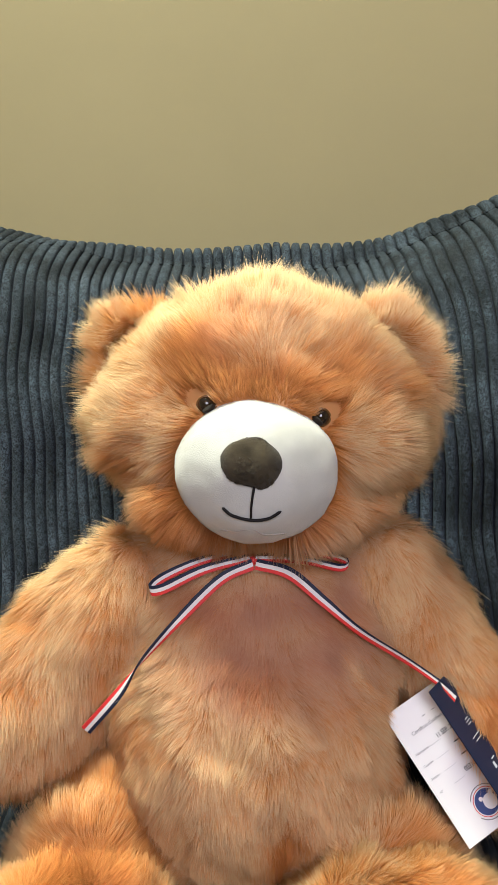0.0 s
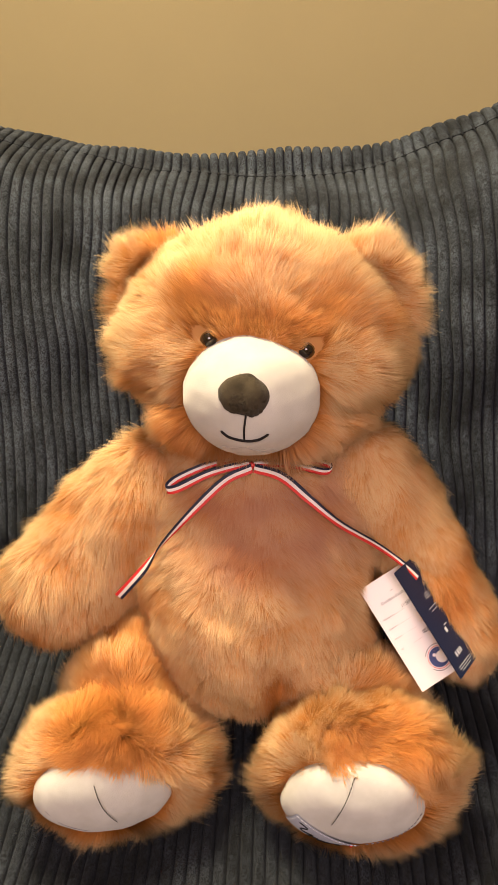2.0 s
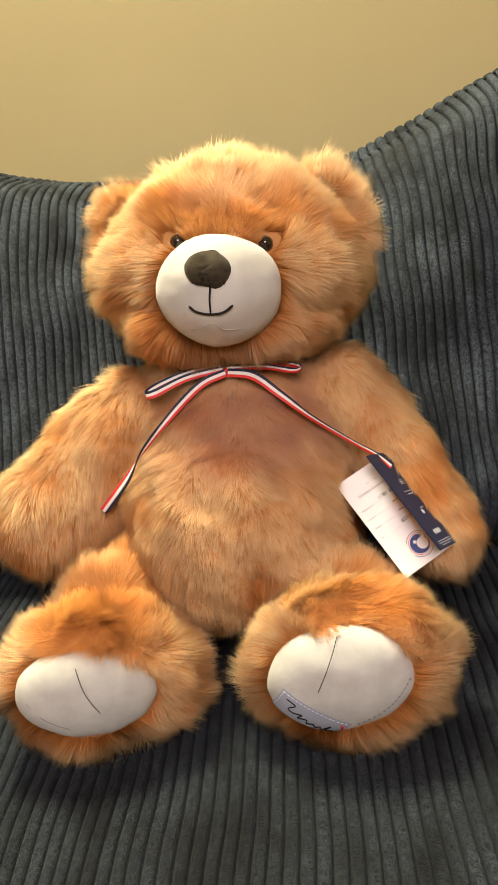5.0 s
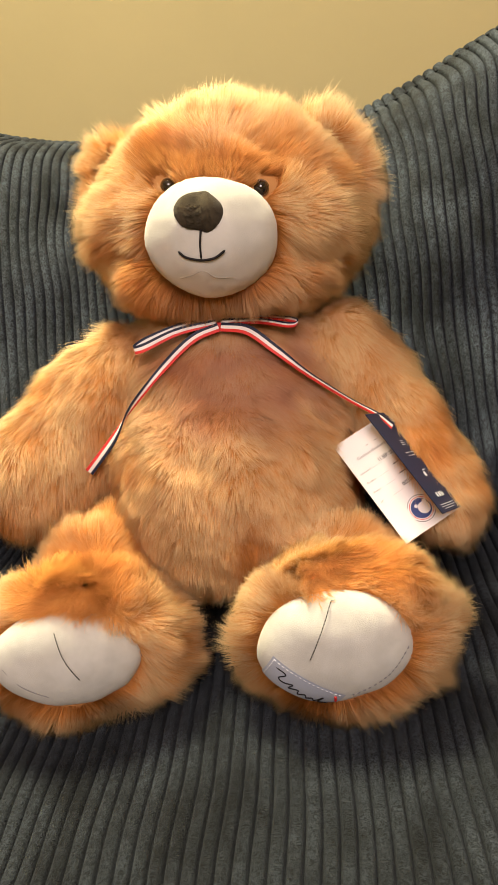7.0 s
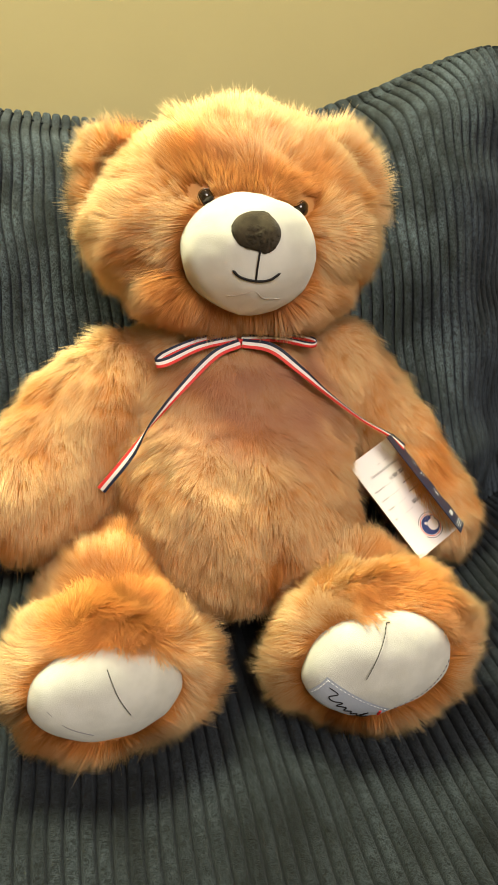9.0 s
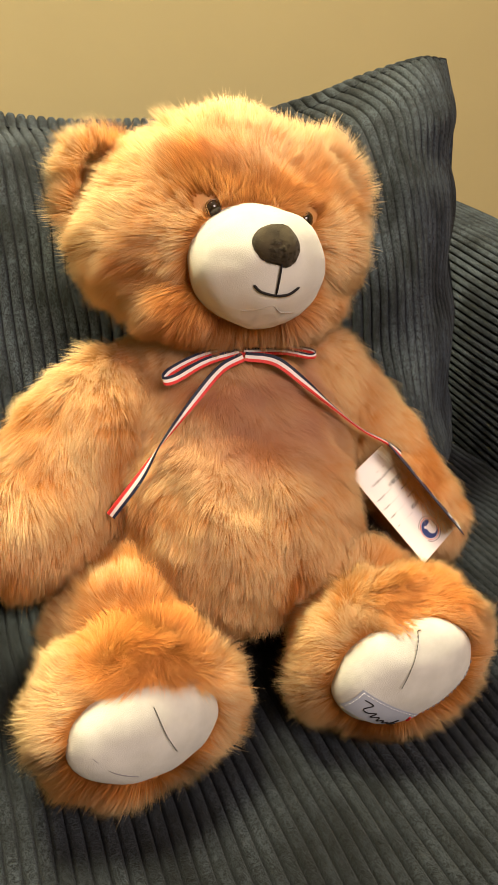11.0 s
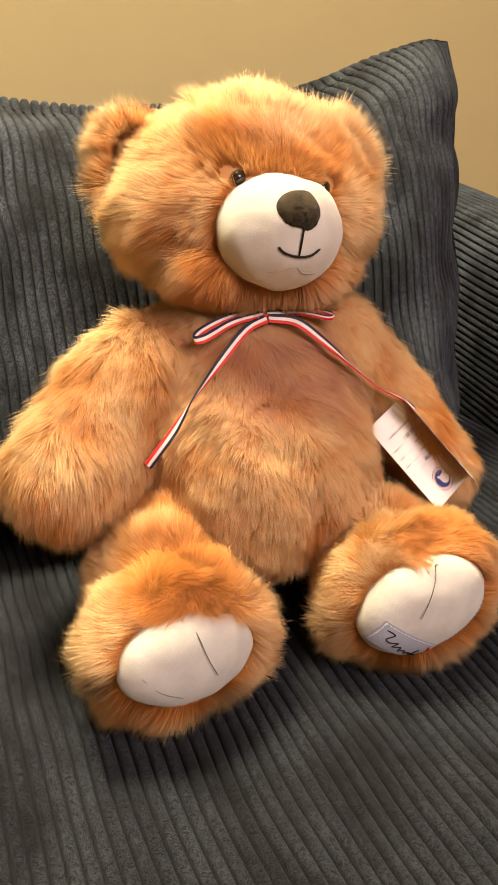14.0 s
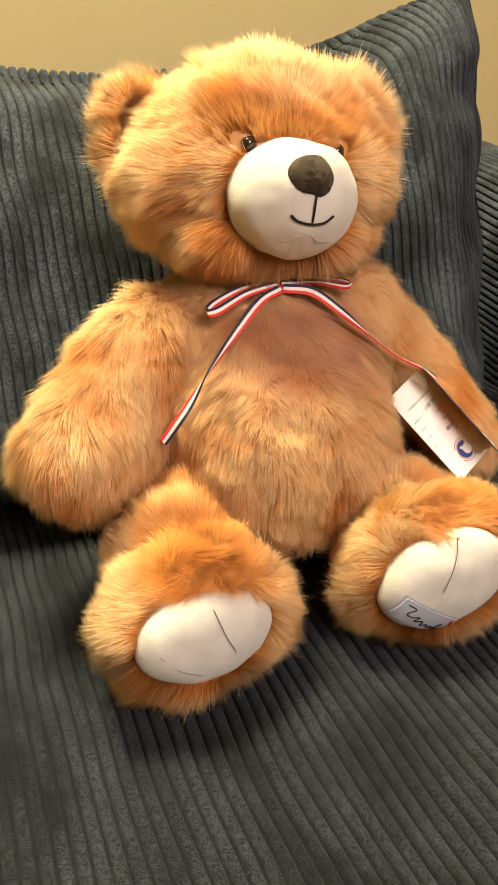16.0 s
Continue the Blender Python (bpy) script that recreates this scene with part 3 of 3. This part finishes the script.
part("head", furred("head", [(head_v, head_f), chin[:2]], comb_head, others("head"), 11, 265e4, 0.025, 0.74, [EYE_B], 0.15, parted_shaded=[((-0.046, 0.43, 0.822), 0.030), ((0.050, 0.435, 0.812), 0.027), ((-0.012, 0.46, 0.852), (0.013, 0.03, 0.008)), ((0.006, 0.425, 0.806), (0.034, 0.03, 0.012)), ((-0.050, 0.43, 0.735), (0.018, 0.04, 0.02))], rosy=[((-0.004, 0.43, 0.838), (0.028, 0.05, 0.026), 0.36), ((-0.004, 0.44, 0.715), (0.08, 0.06, 0.022), 0.30)], short=[((0.0, 0.43, 0.800), (0.050, 0.04, 0.021), 0.62, 0.1), (MUZ_C, (0.060, 0.08, 0.054), 0.0, 0.30), ((-0.004, 0.42, 0.712), (0.07, 0.045, 0.018), 0.18, 0.05)]), bear)
part("ear", furred("ear", [ear_l[:2]], comb_from((-0.05, 0.51, 0.785), 0.0), others("ear_l"), 12, 260e4, 0.025, 0.55, back=0.6, parted_shaded=[((-0.074, 0.518, 0.815), (0.022, 0.03, 0.026))], short=[((-0.078, 0.520, 0.808), (0.018, 0.012, 0.018), 0.45, 0.2)]), bear)
part("ear", furred("ear", [ear_r[:2]], comb_from((0.05, 0.49, 0.79), 0.0), others("ear_r"), 13, 260e4, 0.025, 0.55, back=0.6, short=[((0.075, 0.496, 0.806), (0.016, 0.012, 0.016), 0.4, 0.2)]), bear)
# The rose on the upper chest colours in the shade below the head.
part("torso", furred("torso", [torso[:2]], comb_torso, others("torso"), 14, 255e4, 0.0185, 0.72, [[(np.array([0.076, 0.412, 0.597]), np.array([0.020, 0.030, 0.024]), np.eye(3))]], back=0.05, messy=0.24, rosy=[((0.006, 0.42, 0.662), (0.078, 0.08, 0.036), 0.70)], parted_shaded=[((0.001, 0.36, 0.545), (0.009, 0.05, 0.04))], lumps=0.0018), bear)
part("arm", furred("arm", [arm_l[:2]], comb_arm((-0.185, 0.38, 0.50)), others("arm_l"), 15, 250e4, 0.0240, 0.72, back=0.4, messy=0.22, lumps=0.0012), bear)
part("arm", furred("arm", [arm_r[:2]], comb_arm((0.168, 0.36, 0.50)), others("arm_r"), 16, 250e4, 0.0210, 0.68, back=0.4, messy=0.22, lumps=0.0012), bear)
# The deeper tone on the thigh includes shade from arm and belly.
part("leg", furred("leg", [leg_l[:2], foot_l[:2], heel_l[:2], toe_l[:2]], comb_foot(PAD_L_C, 0.1), others("leg_l"), 17, 245e4, 0.0235, 0.70, [[(PAD_L_C, PAD_L_R * np.array([0.95, 1.15, 0.94]), PAD_L_T)]], 0.4, parted_shaded=[((-0.130, 0.315, 0.556), 0.030), ((-0.095, 0.40, 0.555), (0.05, 0.06, 0.04)), ((-0.105, 0.315, 0.555), 0.03)], short=[(PAD_L_C, (0.064, 0.05, 0.047), 0.15, 0.35)]), bear)
part("leg", furred("leg", [leg_r[:2], foot_r[:2], toe_r[:2]], comb_foot(PAD_R_C, -0.1), others("leg_r"), 18, 245e4, 0.023, 0.70, [[(PAD_R_C, PAD_R_R * np.array([0.97, 1.05, 0.95]), PAD_R_T)]], 0.4, parted_shaded=[((0.085, 0.300, 0.565), 0.036), ((0.052, 0.300, 0.568), 0.022)], short=[(PAD_R_C, (0.066, 0.05, 0.052), 0.15, 0.35), ((0.060, 0.292, 0.556), (0.032, 0.03, 0.014), 0.5, 0.15)]), bear)


def on_blob(c, r, rot, pts, lift=0.0009):
    """Points x, z in the blob's own front plane, laid on its front."""
    out = []
    for x, z in pts:
        y = -np.sqrt(max(0.0, 1 - (x / r[0]) ** 2 - (z / r[2]) ** 2)) * r[1] - lift
        out.append(rot @ np.array([x, y, z]) + c)
    return out


muzzle = part("muzzle", mesh_of("muzzle", muz[0], muz[1], WHITE), bear, "white short-pile plush muzzle")
nose_v = ellipsoid((-0.0065, 0.3870, 0.7810), (0.0162, 0.0100, 0.0136), turn(-25, 8, 0), 40, 26)
part("nose", furred("nose", [nose_v[:2]], comb_from((-0.006, 0.391, 0.79), 0.3), [], 31, 1300e4, 0.0018, 0.9, back=0.1, lumps=0.0002, mat=NOSEM), bear, "dark brown plush nose")
M = (MUZ_C, MUZ_R, MUZ_T)
v, f = joined([tube(on_blob(*M, [(-0.002, -0.002), (-0.0025, -0.012), (-0.002, -0.0208)]), 0.0007), tube(on_blob(*M, [(-0.0175, -0.0160), (-0.012, -0.0198), (-0.002, -0.0214), (0.007, -0.0198), (0.0135, -0.0150)]), 0.0009)])
part("mouth", mesh_of("mouth", v, f, THREAD), muzzle, "black stitched smiling mouth")
v, f = joined([tube(on_blob(*M, [(-0.018, -0.0315), (-0.009, -0.030), (-0.001, -0.0275), (0.007, -0.031), (0.019, -0.0300)], -0.0001), 0.00032)])
part("chin_seam", mesh_of("chin_seam", v, f, CREASE), muzzle)
for e in EYES:
    ev = ellipsoid(e, (0.0054, 0.0054, 0.0054), None, 24, 16)
    eye = part("eye", mesh_of("eye", ev[0], ev[1], EYEM), bear, "glossy dark glass eye")
    ring = [np.array(e) + 0.0053 * np.array([math.cos(a), -0.25, math.sin(a)]) for a in np.linspace(0, 2 * math.pi, 17)]
    part("eye_rim", mesh_of("eye_rim", *tube(ring, 0.0007, 6, 40), EYERIM), eye, "thin bronze rim")


def laid(c, r, rot, pts, lift=0.0007):
    """World points laid on the front of a blob."""
    out = []
    pts = pts if len(pts) > 6 else smooth_curve(pts, 24)
    for p in pts:
        q = rot.T @ (np.array(p) - c)
        k = np.hypot(q[0] / r[0], q[2] / r[2])
        x, z = (q[0], q[2]) if k < 0.97 else (q[0] * 0.97 / k, q[2] * 0.97 / k)
        out.append((x, z))
    return on_blob(c, r, rot, out, lift)


def dashes(points, n, radius, gap=0.35):
    c = smooth_curve(points, n * 3 + 1)
    return joined([tube([c[3 * i], c[3 * i] + (c[3 * i + 3] - c[3 * i]) * 0.5 * (1 - gap), c[3 * i] + (c[3 * i + 3] - c[3 * i]) * (1 - gap)], radius, 5, 4) for i in range(n)])


pv = ellipsoid(PAD_L_C, PAD_L_R, PAD_L_T, 56, 34)
pad_l = part("foot_pad", mesh_of("foot_pad", pv[0] + 0.0005 * waves(pv[0], 0.03, 81), pv[1], PADM), bear, "off-white felt foot pad")
PL = (PAD_L_C, PAD_L_R, PAD_L_T)
part("stitch_line", mesh_of("stitch_line", *dashes(laid(*PL, [(-0.122, 0.279, 0.542), (-0.118, 0.279, 0.526), (-0.111, 0.279, 0.510)], 0.0016), 20, 0.00036, 0.06), STITCH), pad_l, "dark grey stitched line")
part("stitch_line", mesh_of("stitch_line", *tube(laid(*PL, [(-0.160, 0.279, 0.521), (-0.149, 0.279, 0.508), (-0.134, 0.279, 0.498)], 0.0003), 0.00035), INKGREY), pad_l)
pv = ellipsoid(PAD_R_C, PAD_R_R, PAD_R_T, 56, 34)
pad_r = part("foot_pad", mesh_of("foot_pad", pv[0] + 0.0005 * waves(pv[0], 0.03, 82), pv[1], PADM), bear, "off-white felt foot pad with a sewn label")
PR = (PAD_R_C, PAD_R_R, PAD_R_T)
part("stitch_line", mesh_of("stitch_line", *dashes(laid(*PR, [(0.056, 0.272, 0.556), (0.047, 0.272, 0.536), (0.038, 0.272, 0.517)], 0.0016), 20, 0.00036, 0.06), STITCH), pad_r, "dark grey stitched line")
part("stitch_line", mesh_of("stitch_line", *dashes(laid(*PR, [(0.098, 0.272, 0.516), (0.083, 0.272, 0.498), (0.059, 0.272, 0.484)]), 14, 0.0004, 0.4), INKGREY), pad_r, "grey dashed stitching")
PATCH_TL, PATCH_TR, PATCH_BL = np.array((0.0150, 0.280, 0.5165)), np.array((0.0580, 0.284, 0.4880)), np.array((0.0040, 0.290, 0.4985))


def on_patch(pts, lift):
    return laid(*PR, [PATCH_TL + a * (PATCH_TR - PATCH_TL) + b * (PATCH_BL - PATCH_TL) for a, b in pts], lift)


GA, GB = 24, 8
pp = on_patch([(a / GA, b / GB) for b in range(GB + 1) for a in range(GA + 1)], 0.0015) + on_patch([(a / GA, b / GB) for b in range(GB + 1) for a in range(GA + 1)], -0.0005)
pf = grid_faces(GB + 1, GA + 1)
patch = part("sewn_label", mesh_of("sewn_label", pp, np.vstack([pf, pf[:, ::-1] + (GA + 1) * (GB + 1)]), PATCHM), pad_r, "pale blue-grey satin label with black script")
part("script", mesh_of("script", *tube(on_patch([(0.10, 0.25), (0.24, 0.28), (0.19, 0.55), (0.27, 0.62), (0.38, 0.50), (0.36, 0.72), (0.47, 0.60), (0.50, 0.78), (0.58, 0.66), (0.62, 0.80), (0.68, 0.68), (0.73, 0.80), (0.79, 0.45), (0.78, 0.80), (0.90, 0.72)], 0.0019), 0.00040, 5, 90), THREAD), patch)
part("label_stitching", mesh_of("label_stitching", *joined([dashes(on_patch([(0.02, 0.08), (0.5, 0.08), (0.98, 0.08)], 0.0018), 16, 0.0003), dashes(on_patch([(0.03, 0.1), (0.03, 0.5), (0.03, 0.9)], 0.0018), 6, 0.0003)]), PATCHTH), patch)
part("red_mark", mesh_of("red_mark", *tube(on_patch([(0.90, 0.20), (0.93, 0.30), (0.95, 0.42)], 0.0018), 0.0009), RED), patch)


# ---- ribbon ----
bow = thing("ribbon_bow", (-0.010, 0.425, 0.695), "navy, white and red striped ribbon bow round the bear's neck", "ribbon")


def strip(name, rows, n=40, thick=0.0005):
    """rows: x, y, z of the middle and the half-width vector towards the navy side."""
    c = smooth_curve(rows, n)
    mid, wv = c[:, :3], 0.84 * c[:, 3:]
    t = unit(np.gradient(mid, axis=0))
    nn = unit(np.cross(t, wv))
    cols = [mid + wv * k + nn * o for o in (thick, -thick) for k in (1.0, 0.36, -0.36, -1.0)]
    order = [0, 1, 2, 3, 7, 6, 5, 4]
    P = np.stack([cols[i] for i in order], 1)
    f = grid_faces(n, 8, wrap_c=True)
    slot = np.tile([0, 1, 2, 2, 2, 1, 0, 0], n - 1)
    return mesh_of(name, P.reshape(-1, 3), f, [NAVY, RIBW, RED], False, slot)


part("tail", strip("tail", [(-0.010, 0.431, 0.697, -0.001, 0.002, 0.0034), (-0.029, 0.424, 0.692, -0.0022, 0.001, 0.0030), (-0.051, 0.414, 0.676, -0.0022, 0.0015, 0.0024), (-0.078, 0.405, 0.651, -0.001, -0.0022, 0.0016), (-0.095, 0.402, 0.629, 0.002, -0.002, -0.0022), (-0.117, 0.398, 0.606, 0.0028, 0.0, -0.0030)]), bow)
part("tail", strip("tail", [(-0.008, 0.431, 0.697, 0.001, 0.002, 0.0034), (0.012, 0.423, 0.694, 0.002, 0.001, 0.0036), (0.031, 0.415, 0.679, 0.0020, 0.0016, 0.0028), (0.052, 0.410, 0.660, 0.0008, 0.0032, 0.0010), (0.080, 0.412, 0.637, 0.0003, 0.0036, 0.0004), (0.098, 0.402, 0.627, 0.0006, 0.003, 0.0008), (0.108, 0.398, 0.618, 0.0016, 0.0026, 0.0018)]), bow)
part("loop", strip("loop", [(-0.012, 0.434, 0.700, -0.001, 0.001, 0.0026), (-0.040, 0.425, 0.698, -0.001, 0.001, 0.0030), (-0.064, 0.417, 0.691, -0.001, 0.001, 0.0034), (-0.072, 0.419, 0.690, -0.0006, 0.001, 0.0034), (-0.064, 0.426, 0.694, -0.001, 0.001, 0.0030), (-0.040, 0.434, 0.700, -0.001, 0.001, 0.0026), (-0.012, 0.440, 0.702, -0.001, 0.001, 0.0026)], 60), bow)
part("loop", strip("loop", [(-0.008, 0.434, 0.700, 0.001, 0.002, 0.0024), (0.020, 0.432, 0.698, 0.001, 0.0026, 0.0016), (0.042, 0.429, 0.693, 0.001, 0.0026, 0.0013), (0.048, 0.432, 0.694, 0.0006, 0.0026, 0.0016), (0.042, 0.437, 0.696, 0.001, 0.0026, 0.0013), (0.020, 0.440, 0.700, 0.001, 0.0026, 0.0016), (-0.008, 0.440, 0.702, 0.001, 0.002, 0.0024)], 60), bow)
kv = ellipsoid((-0.010, 0.4350, 0.6970), (0.0030, 0.0026, 0.0030), None, 20, 12)
part("knot", mesh_of("knot", kv[0], kv[1], RED), bow)

# ---- hang tag ----
TAG_O = Vector((0.065, 0.3975, 0.607))
TAG_H0, TAG_H1 = Vector((0.108, 0.411, 0.617)), Vector((0.150, 0.368, 0.558))
TAG_B = (TAG_H1 - TAG_H0).normalized()
TAG_A = TAG_H0 - TAG_O
TAG_A = (TAG_A - TAG_B * TAG_A.dot(TAG_B)).normalized()
TAG_W, TAG_L = 0.0485, 0.086
tag = thing("hang_tag", TAG_O + TAG_A * 0.03, "folded white and navy paper certificate tag on the ribbon", "tag")


def card(name, outline, o, a, b, mat, back_mat=None, thick=0.0005):
    n = a.cross(b).normalized()
    if n.y > 0:
        n = -n
    bm = bmesh.new()
    top = [bm.verts.new(o + a * u + b * w + n * thick / 2) for u, w in outline]
    low = [bm.verts.new(o + a * u + b * w - n * thick / 2) for u, w in outline]
    bm.faces.new(top)
    fl = bm.faces.new(low[::-1])
    for i in range(len(top)):
        j = (i + 1) % len(top)
        bm.faces.new((top[j], top[i], low[i], low[j]))
    me = bpy.data.meshes.new(name)
    fl.material_index = 1 if back_mat else 0
    bm.normal_update()
    bm.to_mesh(me)
    bm.free()
    me.materials.append(mat)
    if back_mat:
        me.materials.append(back_mat)
    return me


page = part("page", card("page", [(0, 0), (TAG_W - 0.008, 0), (TAG_W, 0.006), (TAG_W, TAG_L), (0, TAG_L)], TAG_O, TAG_A, TAG_B, CARD), tag, "white inner page with printed lines")
HINGE = TAG_O + TAG_A * TAG_W
FLAP = Vector((-0.021, -0.029, 0.013))
FLAP = (FLAP - TAG_B * FLAP.dot(TAG_B)).normalized()
cover = part("cover", card("cover", [(0.0005, 0.006), (0.008, 0.0), (0.036, 0.0), (0.036, TAG_L), (0.0005, TAG_L)], HINGE, FLAP, TAG_B, CARDBLUE, CARD), tag, "navy cover standing half open")


def plane_frame(o, a, b, up):
    """Local x along a, y against b, z towards the viewer's side."""
    z = a.cross(-b).normalized()
    m = Matrix((a, -b, z)).transposed().to_4x4()
    m.translation = o + z * up
    return m


PAGE_M = plane_frame(TAG_O, TAG_A, TAG_B, 0.0005)
COVER_M = plane_frame(HINGE, FLAP, TAG_B, -0.0005)


def words(name, text, size, u, w, frame_m, mat, parent, squeeze=1.0, bold=0.0):
    cu = bpy.data.curves.new(name, "FONT")
    cu.body, cu.size, cu.extrude, cu.offset, cu.resolution_u = text, size, 0.00004, bold, 3
    ob = bpy.data.objects.new(name, cu)
    me = bpy.data.meshes.new_from_object(ob)
    bpy.data.objects.remove(ob)
    me.transform(frame_m @ Matrix.Translation((u * TAG_W, -w * TAG_L, 0)) @ Matrix.Diagonal((squeeze, 1, 1, 1)))
    me.materials.clear()
    me.materials.append(mat)
    return part(name, me, parent)


def bars(name, rects, frame_m, mat, parent, thick=0.00008):
    """rects: u, w of the middle, length and height in metres."""
    vs, fs = [], []
    for u, w, l, h in rects:
        k = len(vs)
        for z in (-thick, thick):
            for dx, dy in ((-1, -1), (1, -1), (1, 1), (-1, 1)):
                vs.append(frame_m @ Vector((u * TAG_W + dx * l / 2, -w * TAG_L + dy * h / 2, z)))
        fs += [(k, k + 1, k + 2, k + 3), (k + 4, k + 7, k + 6, k + 5), (k, k + 4, k + 5, k + 1), (k + 1, k + 5, k + 6, k + 2), (k + 2, k + 6, k + 7, k + 3), (k + 3, k + 7, k + 4, k)]
    return tagged(part(name, mesh_of(name, vs, fs, mat, False), parent), kind="stuff")


words("title", "Certificat d'authenticité", 0.0033, 0.17, 0.215, PAGE_M, INKGREY, page, 0.92)
words("date_stamp", "11 SEP. 2020", 0.0042, 0.42, 0.318, PAGE_M, INK, page, 0.72, 0.00003)
words("printed_line", "Fabriqué le", 0.0021, 0.07, 0.335, PAGE_M, INKGREY, page)
words("printed_line", "Couture", 0.0021, 0.07, 0.428, PAGE_M, INKGREY, page)
words("printed_line", "Finition", 0.0021, 0.07, 0.520, PAGE_M, INKGREY, page)
words("printed_line", "N°", 0.0021, 0.07, 0.620, PAGE_M, INKGREY, page)
words("number_stamp", "003108", 0.0042, 0.49, 0.600, PAGE_M, INK, page, 0.78, 0.00003)
bars("dotted_line", [(0.30 + 0.028 * i, wl, 0.0006, 0.00025) for wl in (0.332, 0.425, 0.517, 0.617) for i in range(6)], PAGE_M, INKGREY, page)
bars("top_dashes", [(0.43, 0.142, 0.0022, 0.0004), (0.58, 0.142, 0.0022, 0.0004)], PAGE_M, INKGREY, page)
bars("handwriting", [(0.66, 0.400, 0.0085, 0.0007), (0.66, 0.493, 0.0095, 0.0007)], PAGE_M, INK, page)


def disc(name, u, w, rad, up, mat, parent, inner=0.0, n=40, squash=1.0, a0=0.0, a1=2 * math.pi):
    th = np.linspace(a0, a1, n)
    c = (u * TAG_W, -w * TAG_L)
    vs, fs = [], []
    for z in (up, up - 0.0002):
        for rr in (inner, rad):
            for a in th:
                vs.append(PAGE_M @ Vector((c[0] + rr * math.cos(a), c[1] + rr * math.sin(a) * squash, z)))
    for i in range(n - 1):
        fs += [(i, i + 1, n + i + 1, n + i), (2 * n + i, 3 * n + i, 3 * n + i + 1, 2 * n + i + 1), (n + i, n + i + 1, 3 * n + i + 1, 3 * n + i)]
    return part(name, mesh_of(name, vs, fs, mat, False), parent)


disc("seal_ring", 0.50, 0.83, 0.0085, 0.0001, RED, page, 0.0081)
seal = disc("seal_disc", 0.50, 0.83, 0.0074, 0.0001, LOGOBLUE, page)
disc("seal_shape", 0.54, 0.838, 0.0044, 0.0002, CARD, page)
disc("seal_shape", 0.45, 0.795, 0.0013, 0.0002, CARD, page)
disc("seal_shape", 0.60, 0.790, 0.0013, 0.0002, CARD, page)
disc("seal_lettering", 0.50, 0.83, 0.0101, 0.0001, INKGREY, page, 0.0096, 24, 1.0, 0.6, 2.6)
disc("seal_lettering", 0.50, 0.83, 0.0101, 0.0001, INKGREY, page, 0.0096, 24, 1.0, 3.7, 5.6)
bars("fine_print", [(0.30, 0.30, 0.005, 0.0004), (0.30, 0.32, 0.007, 0.0004), (0.30, 0.34, 0.006, 0.0004), (0.32, 0.42, 0.014, 0.0004), (0.32, 0.45, 0.010, 0.0004), (0.40, 0.93, 0.022, 0.0004), (0.40, 0.95, 0.022, 0.0004), (0.40, 0.97, 0.016, 0.0004)], COVER_M, INKPALE, cover)
bars("marks", [(0.36, 0.64, 0.0030, 0.0036), (0.30, 0.60, 0.005, 0.0006), (0.30, 0.84, 0.0012, 0.0036), (0.35, 0.84, 0.0012, 0.0036), (0.41, 0.84, 0.0020, 0.0036), (0.49, 0.84, 0.0020, 0.0036)], COVER_M, INKPALE, cover)
